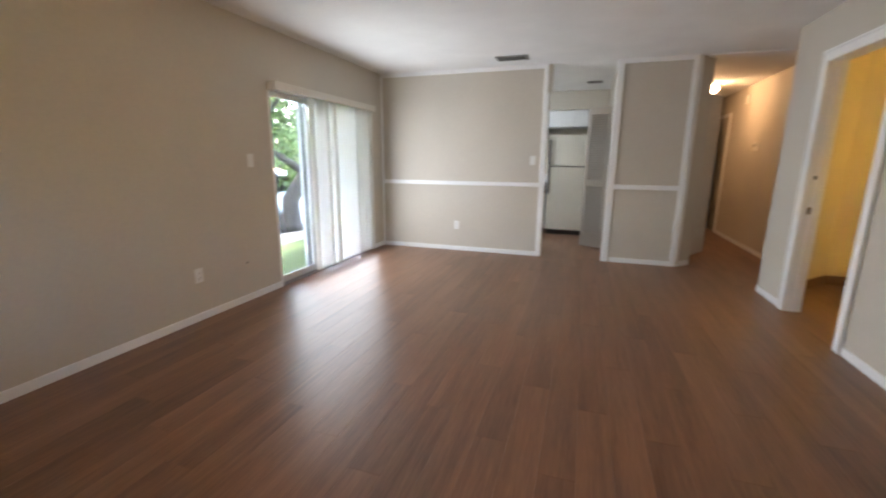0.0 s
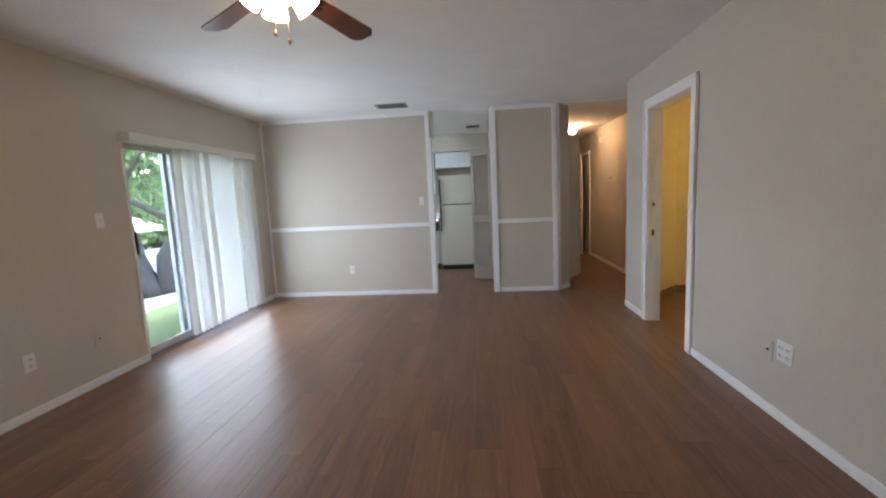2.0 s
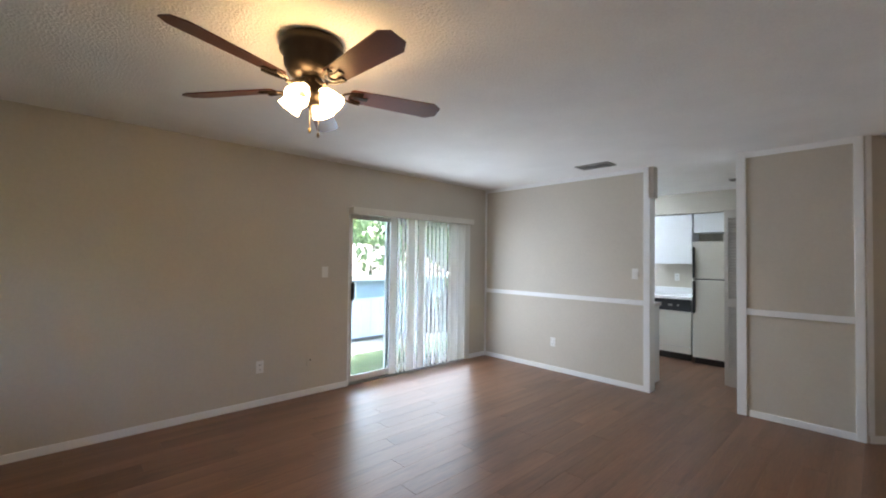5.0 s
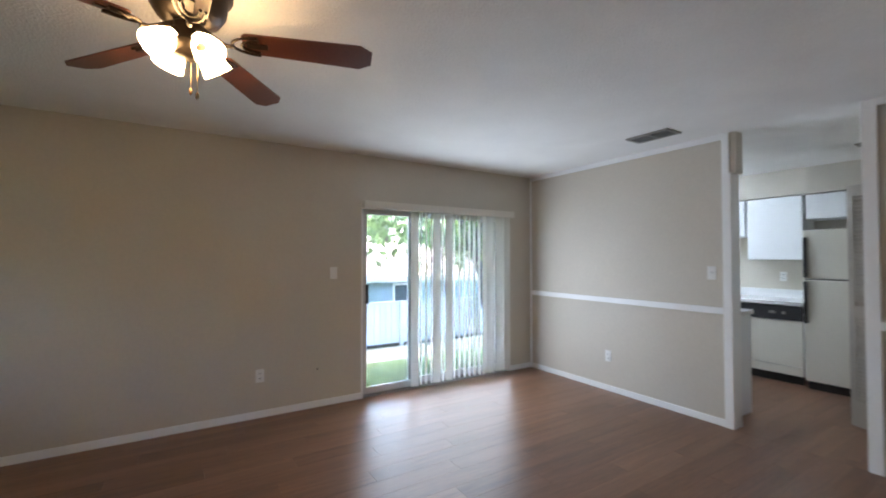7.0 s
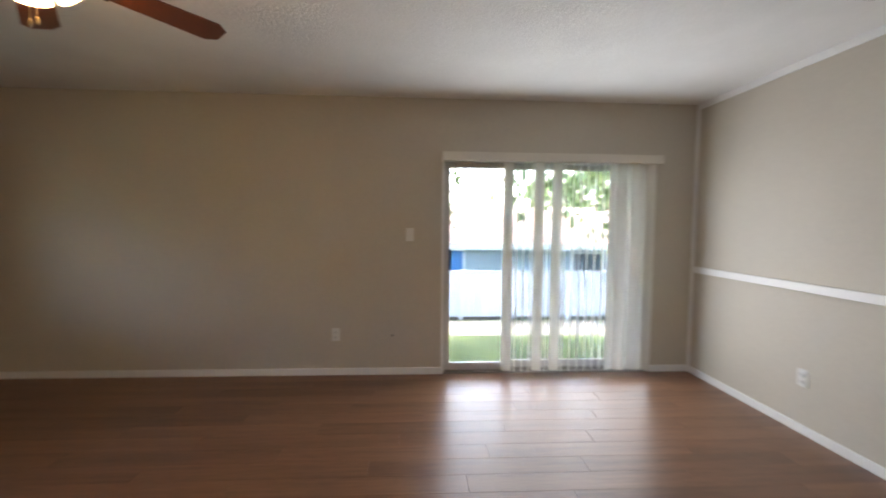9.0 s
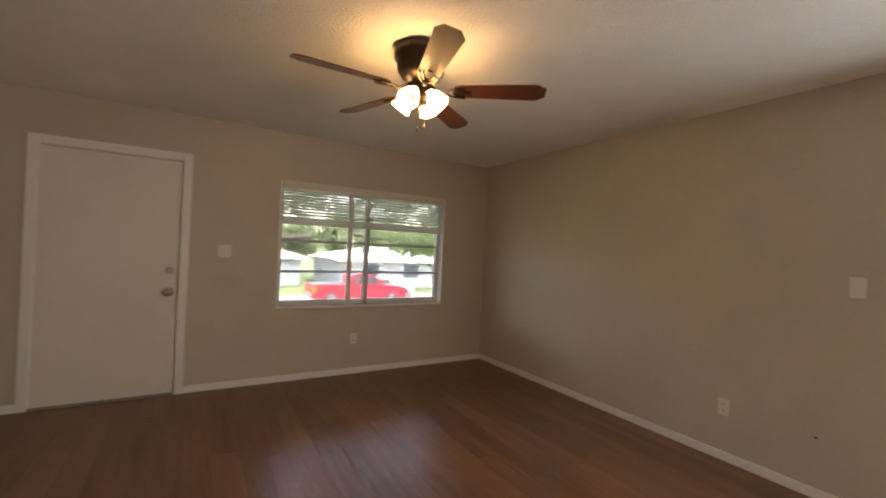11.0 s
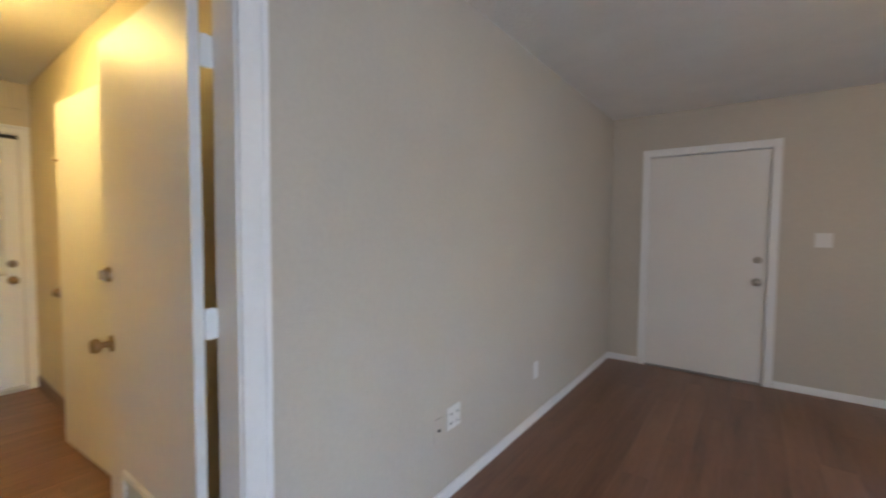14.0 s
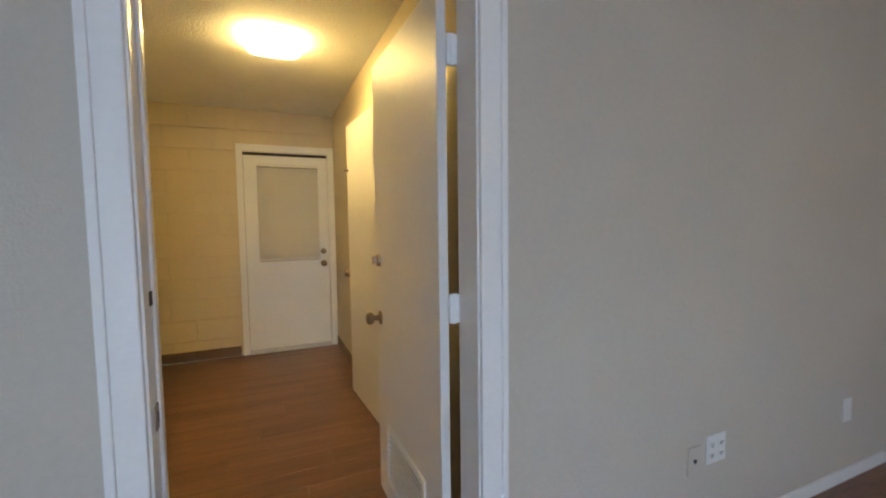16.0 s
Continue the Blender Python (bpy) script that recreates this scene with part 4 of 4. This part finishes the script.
# shade under the fence drawn as a dark strip along its foot
part("foot_shade_strip", B((0.014, 0.04, -3.1, 13.8, gz(-8, 4) - 0.05, gz(-8, 4) + 0.075)), BARK, fence, "dark strip standing in for the shaded gap along the foot")
part("top_rail", B((-0.03, 0.05, -3.1, 13.8, gz(-8, 4) + 1.06, gz(-8, 4) + 1.10), bevel=0.004), FENCE, fence)


def house(name, m, w, d, h, rise, wall_mat, roof_mat, windows, label, hip=True):
    """A house whose front faces -y in its own frame; windows: (x, z, width, height, material)."""
    t = thing(name, m, label, "house")
    part("wall", B((-w / 2, w / 2, 0, d, -1.0, h)), wall_mat, t)
    bm = bmesh.new()
    o, k = 0.5, (d / 2 if hip else 0.0)
    lo = [bm.verts.new(p) for p in ((-w / 2 - o, -o, h), (w / 2 + o, -o, h), (w / 2 + o, d + o, h), (-w / 2 - o, d + o, h))]
    r0, r1 = bm.verts.new((-w / 2 - o + k, d / 2, h + rise)), bm.verts.new((w / 2 + o - k, d / 2, h + rise))
    for f in ((lo[0], lo[1], r1, r0), (lo[2], lo[3], r0, r1), (lo[1], lo[2], r1), (lo[3], lo[0], r0), (lo[3], lo[2], lo[1], lo[0])):
        bm.faces.new(f)
    part("roof", bm, roof_mat, t)
    part("fascia", B((-w / 2 - o, w / 2 + o, -o - 0.03, -o, h - 0.16, h + 0.02)), TRIM, t)
    for x, z, ww, hh, mm in windows:
        p = part("window", B((x - ww / 2 - 0.06, x + ww / 2 + 0.06, -0.05, 0, z - hh / 2 - 0.06, z + hh / 2 + 0.06)), TRIM, t)
        part("pane", B((x - ww / 2, x + ww / 2, -0.06, -0.045, z - hh / 2, z + hh / 2)), mm, p)
    return t


house("neighbour_house", pose(-11.2, 5.2, -1.55, 0, 0, 90), 16, 7, 2.35, 1.25, BLUEWALL, ROOF, [(-1.0, 1.75, 0.75, 0.75, BLUEPANE), (3.2, 1.6, 0.9, 0.9, CARGLASS)], "pale blue house with a pinkish shingle roof behind the fence", False)
house("white_house", pose(-13.5, -27, -1.95, 0, 0, 180), 9, 8, 2.3, 1.0, STUCCO, STUCCO, [(1.5, 1.4, 1.4, 1.1, CARGLASS), (-2.0, 1.4, 1.4, 1.1, CARGLASS)], "white house with a low hip roof across the street")
house("white_house", pose(-1.5, -29, -1.95, 0, 0, 180), 10, 8, 2.3, 1.2, STUCCO, ROOF, [(2.5, 1.4, 1.2, 1.1, CARGLASS), (-2.0, 1.3, 1.4, 1.2, CARGLASS)], "white house with a shingle roof across the street")
house("brick_house", pose(-24, -30, -1.95, 0, 0, 180), 9, 8, 2.4, 1.4, BRICKRED, ROOF, [(2.5, 1.4, 1.2, 1.1, CARGLASS)], "brown brick house across the street")


# vehicles
def extrude_profile(bm, pts, y0, y1):
    a, b = [bm.verts.new((x, y0, z)) for x, z in pts], [bm.verts.new((x, y1, z)) for x, z in pts]
    bm.faces.new(a)
    bm.faces.new(b[::-1])
    for i in range(len(pts)):
        j = (i + 1) % len(pts)
        bm.faces.new((a[i], b[i], b[j], a[j]))


def vehicle(name, m, paint, pickup, label):
    """A car whose nose points to +x; 5.0 m long, 1.8 m wide."""
    t = thing(name, m, label, "car" if not pickup else "pickup truck")
    bm = bmesh.new()
    if pickup:
        extrude_profile(bm, [(-2.55, 0.38), (2.45, 0.36), (2.52, 0.70), (2.40, 0.92), (1.25, 1.02), (-0.65, 1.04), (-2.55, 1.04)], -0.88, 0.88)
    else:
        extrude_profile(bm, [(-2.2, 0.34), (2.2, 0.32), (2.26, 0.62), (2.1, 0.78), (1.1, 0.92), (-1.6, 0.98), (-2.2, 0.92)], -0.85, 0.85)
    bevelled(bm, 0.06, 3)
    part("body", bm, paint, t)
    bm = bmesh.new()
    cab = [(-0.65, 1.02), (1.25, 1.0), (0.72, 1.50), (0.45, 1.56), (-0.45, 1.56), (-0.62, 1.48)] if pickup else [(-1.75, 0.95), (1.15, 0.9), (0.45, 1.36), (-0.2, 1.42), (-1.1, 1.38)]
    extrude_profile(bm, cab, -0.74, 0.74)
    bevelled(bm, 0.05, 2)
    part("cabin", bm, paint, t)
    bm = bmesh.new()
    gl = [(-0.45, 1.08), (0.95, 1.08), (0.62, 1.44), (-0.42, 1.46)] if pickup else [(-1.45, 0.98), (0.85, 0.96), (0.35, 1.30), (-1.0, 1.32)]
    extrude_profile(bm, gl, -0.752, 0.752)
    part("side_window", bm, CARGLASS, t)
    for x in (-1.65, 1.60):
        for y in (-0.80, 0.80):
            bm = bmesh.new()
            lathe(bm, [(0.0005, -0.1), (0.30, -0.1), (0.34, -0.07), (0.34, 0.07), (0.30, 0.1), (0.0005, 0.1)], 24, pose(x, y, 0.34, 90))
            w = part("wheel", bm, RUBBER, t, "black tyre", True)
            bm = bmesh.new()
            lathe(bm, [(0.0005, -0.108), (0.17, -0.108), (0.20, -0.095), (0.20, 0.095), (0.17, 0.108), (0.0005, 0.108)], 16, pose(x, y, 0.34, 90))
            part("rim", bm, STEEL, w, "silver rim")
    part("bumper", B((-2.64, -2.5, -0.86, 0.86, 0.40, 0.58), bevel=0.03), STEEL if pickup else paint, t)
    for y in (-0.80, 0.80):
        part("tail_light", B((-2.57 if pickup else -2.22, -2.40 if pickup else -2.1, y - 0.09, y + 0.09, 0.72, 0.98), bevel=0.01), LAMP_AMBER, t, "amber and red tail light")
        part("headlight", B((2.36 if pickup else 2.1, 2.50 if pickup else 2.24, y - 0.12, y + 0.12, 0.62, 0.76), bevel=0.01), CARGLASS, t)
    if pickup:
        part("bed_liner", B((-2.48, -0.72, -0.78, 0.78, 0.98, 1.052)), BLACKP, t, "dark open load bed")
    return t


vehicle("pickup_truck", pose(-7.0, -17.3, gz(-7, -17.3) + 0.02, 0, 0, 180), REDCAR, True, "red pickup truck parked at the kerb")
vehicle("parked_car", pose(-9.4, -20.4, gz(-9.4, -20.4) + 0.02, 0, 0, 180), WHITECAR, False, "white car parked behind the red pickup truck")


# trees
def leaves(bm, centre, radius, count, size, squash=0.8):
    for _ in range(count):
        d = Vector((random.gauss(0, 1), random.gauss(0, 1), random.gauss(0, 1))).normalized() * (random.random() ** 0.5) * radius
        d.z *= squash
        c = Vector(centre) + d
        r = Euler((random.uniform(0, 6.3), random.uniform(0, 6.3), random.uniform(0, 6.3))).to_matrix()
        s = size * random.uniform(0.6, 1.3)
        v = [bm.verts.new(c + r @ Vector(p) * s) for p in ((-0.5, 0, 0), (0, -0.28, 0.06), (0.5, 0, 0), (0, 0.28, 0.06))]
        bm.faces.new(v)


def tree(x, y, limbs, trunk_r, clumps, material, label, count=220, size=0.22, clump_r=1.0):
    """limbs: point lists from the ground up; clumps: leaf centres, relative to the foot."""
    t = thing("tree", pose(x, y, gz(x, y) - 0.05), label, "tree")
    for k, pts in enumerate(limbs):
        bm = bmesh.new()
        fine = []
        for a, b in zip(pts, pts[1:]):
            for s in (0, 0.33, 0.66):
                p = Vector(a).lerp(Vector(b), s)
                fine.append(p + 0.04 * Vector((noise.noise(p * 2), noise.noise(p * 2 + Vector((9, 0, 0))), 0)))
        fine.append(Vector(pts[-1]))
        r = trunk_r if k == 0 else trunk_r * (0.8 if k == 1 else 0.4)
        tube(bm, fine, [r * (1.25 if i == 0 else 1.0) * (1 - 0.75 * i / (len(fine) - 1)) for i in range(len(fine))], 10)
        part("trunk" if k == 0 else "limb", bm, BARK, t, "", True)
    bm = bmesh.new()
    for c in clumps:
        leaves(bm, c, clump_r * random.uniform(0.7, 1.25), count, size)
    part("crown", bm, material, t, "loose green leaves")
    return t


tree(-7.0, 9.2, [[(0, 0, 0), (0.05, 0.0, 0.9), (0.35, 0.35, 1.7), (0.9, 1.0, 2.6), (1.2, 1.6, 4.0)], [(-0.15, -0.25, 0), (-0.35, -0.35, 0.9), (-0.4, -0.5, 1.7), (-0.8, -0.8, 2.8), (-0.9, -1.2, 4.2)], [(0.3, 0.3, 1.6), (-0.4, -0.2, 2.2), (-1.4, -1.2, 2.5)], [(-0.5, -0.6, 2.0), (0.4, -1.2, 2.7), (1.2, -1.6, 3.2)]], 0.26,
     [(random.uniform(-3.2, 3.0), random.uniform(-3.6, 3.4), random.uniform(2.3, 5.4)) for _ in range(20)], LEAF2, "leafy yard tree with forked grey trunks by the fence", 200, 0.2, 0.95)
tree(-9.5, 1.5, [[(0, 0, 0), (0, 0.1, 1.5), (0.3, 0.4, 3.2), (0.3, 0.8, 5.0)], [(0.1, 0.2, 1.9), (0.8, 1.2, 2.4), (1.0, 2.4, 2.7)]], 0.16,
     [(random.uniform(-1.8, 2.2), random.uniform(-2.0, 2.6), random.uniform(2.3, 4.6)) for _ in range(11)], LEAF, "slender leafy tree behind the fence", 160, 0.2, 0.8)
for k in range(9):
    x, y = -30 + k * 4.6 + random.uniform(-1, 1), -38 + random.uniform(-3, 3)
    tree(x, y, [[(0, 0, 0), (0.1, 0, 2.0), (0.2, 0.1, 4.5)]], 0.3, [(random.uniform(-2.4, 2.4), random.uniform(-1.5, 1.5), random.uniform(2.0, 6.0)) for _ in range(16)], LEAF if k % 2 else LEAF2, "broad green tree across the street", 130, 0.42, 1.5)
tree(1.6, -8.0, [[(0, 0, 0), (0.1, 0, 1.4), (-0.2, 0.1, 3.0)], [(0, 0, 1.5), (-2.2, -0.2, 2.2), (-5.0, -0.3, 2.6), (-7.0, -0.3, 2.4)]], 0.17,
     [(random.uniform(-8.5, 1.5), random.uniform(-1.4, 1.2), random.uniform(2.35, 3.9)) for _ in range(30)], LEAF2, "leafy tree in the front yard", 170, 0.2, 0.75)
for k in range(7):
    y = -2 + k * 4.0 + random.uniform(-1, 1)
    tree(-25 + random.uniform(-2, 2), y, [[(0, 0, 0), (0.1, 0, 2.0), (0.2, 0.1, 4.5)]], 0.3, [(random.uniform(-1.5, 1.5), random.uniform(-2.4, 2.4), random.uniform(1.2, 3.6)) for _ in range(10)], LEAF, "dense green tree beyond the neighbouring roof", 130, 0.42, 1.4)
for k in range(7):
    x, y = -21 + k * 2.6 + random.uniform(-0.6, 0.6), 12.5 + k * 1.6 + random.uniform(-1, 1)
    tree(x, y, [[(0, 0, 0), (0.1, 0, 2.0), (0.2, 0.1, 4.5)]], 0.25, [(random.uniform(-1.8, 1.8), random.uniform(-1.8, 1.8), random.uniform(0.6, 5.4)) for _ in range(20)], LEAF2 if k % 3 else LEAF, "leafy green tree at the far end of the yard", 150, 0.34, 1.2)

# added tree, trunk out of view, whose crown cuts the light on the yard
tree(-6.2, 0.2, [[(0, 0, 0), (0.1, 0.1, 2.2), (-0.3, 1.2, 4.2), (-0.6, 4.0, 5.4), (-0.8, 7.5, 5.9)], [(0.05, 0.1, 2.0), (-1.6, 1.4, 4.2), (-4.2, 3.6, 5.3), (-6.5, 6.0, 5.8)], [(0.1, 0.1, 2.4), (1.0, -0.8, 4.4), (1.2, -2.4, 5.6)]], 0.30,
     [(random.uniform(-8.0, 2.9), random.uniform(-3.0, 13.5), random.uniform(4.9, 6.6)) for _ in range(108)], LEAF, "broad tree added so that its crown shades the yard", 170, 0.42, 1.35)

# ---- blocks of the utility wall ----
block = {}
for row in range(12):
    z = row * 0.2032
    y = UY0 - 0.1 + (0.2 if row % 2 else 0.0) - 0.4
    while y < UY1:
        a, b = max(y + 0.005, UY0), min(y + 0.401, UY1)
        y += 0.406
        if a < 4.39 and z < 2.10:
            if b > 4.39:
                a = 4.39
            else:
                continue
        if b - a < 0.02:
            continue
        top = min(z + 0.1945, H)
        key = (round(b - a, 3), round(top - z, 3))
        if key not in block:
            block[key] = mesh_of("block", B((-0.014, 0.0, 0.0, b - a, 0.0, top - z), bevel=0.003, seg=1), UTIL)
        ob = new("block", block[key])
        ob.parent = wall_block
        ob.matrix_local = pose(UX + 0.0135, a, z + 0.001)

# ---- planks ----
PW, PL = 0.152, 1.22
planks = {}
rest_v, rest_f = [], []


def lay(x0, x1, y0, y1, loose):
    i = math.floor((x0 - XW) / PW)
    while XW + i * PW < x1 - 1e-6:
        a, b = max(XW + i * PW, x0), min(XW + (i + 1) * PW, x1)
        start = -3.0 + ((i * 0.437) % 1.0) * PL
        j = math.floor((y0 - start) / PL)
        while start + j * PL < y1 - 1e-6:
            c, d = max(start + j * PL, y0), min(start + (j + 1) * PL, y1)
            j += 1
            if b - a < 0.01 or d - c < 0.01:
                continue
            w, l, g = b - a - 0.0004, d - c - 0.0004, 0.0007
            vs = [(-w / 2, -l / 2, -0.008), (w / 2, -l / 2, -0.008), (w / 2, l / 2, -0.008), (-w / 2, l / 2, -0.008), (-w / 2, -l / 2, -g), (w / 2, -l / 2, -g), (w / 2, l / 2, -g), (-w / 2, l / 2, -g),
                  (-w / 2 + g, -l / 2 + g, 0), (w / 2 - g, -l / 2 + g, 0), (w / 2 - g, l / 2 - g, 0), (-w / 2 + g, l / 2 - g, 0)]
            fs = [(8, 9, 10, 11)] + [(k, (k + 1) % 4, 4 + (k + 1) % 4, 4 + k) for k in range(4)] + [(4 + k, 4 + (k + 1) % 4, 8 + (k + 1) % 4, 8 + k) for k in range(4)]
            if loose:
                n = len(rest_v)
                rest_v.extend([(x + (a + b) / 2, y + (c + d) / 2, z) for x, y, z in vs])
                rest_f.extend([tuple(n + k for k in f) for f in fs])
            else:
                key = (round(w, 3), round(l, 3))
                if key not in planks:
                    me = bpy.data.meshes.new("plank")
                    me.from_pydata(vs, [], fs)
                    me.materials.append(FLOOR)
                    planks[key] = me
                ob = new("plank", planks[key])
                ob.parent = subfloor
                ob.matrix_local = pose((a + b) / 2, (c + d) / 2, 0)
        i += 1


lay(XW, XE, YS, YN, False)
lay(XE, UX, UY0, UY1, False)
lay(XW, 1.49, YN, KY, True)
lay(1.49, HX, YN, 11.2, True)
lay(XE, HX, UY1, YN, True)
me = bpy.data.meshes.new("planks_beyond")
me.from_pydata(rest_v, [], rest_f)
me.materials.append(FLOOR)
ob = new("planks_beyond", me)
ob.parent = subfloor
tagged(ob, "brown plank floor of the kitchen and hall", kind="stuff")
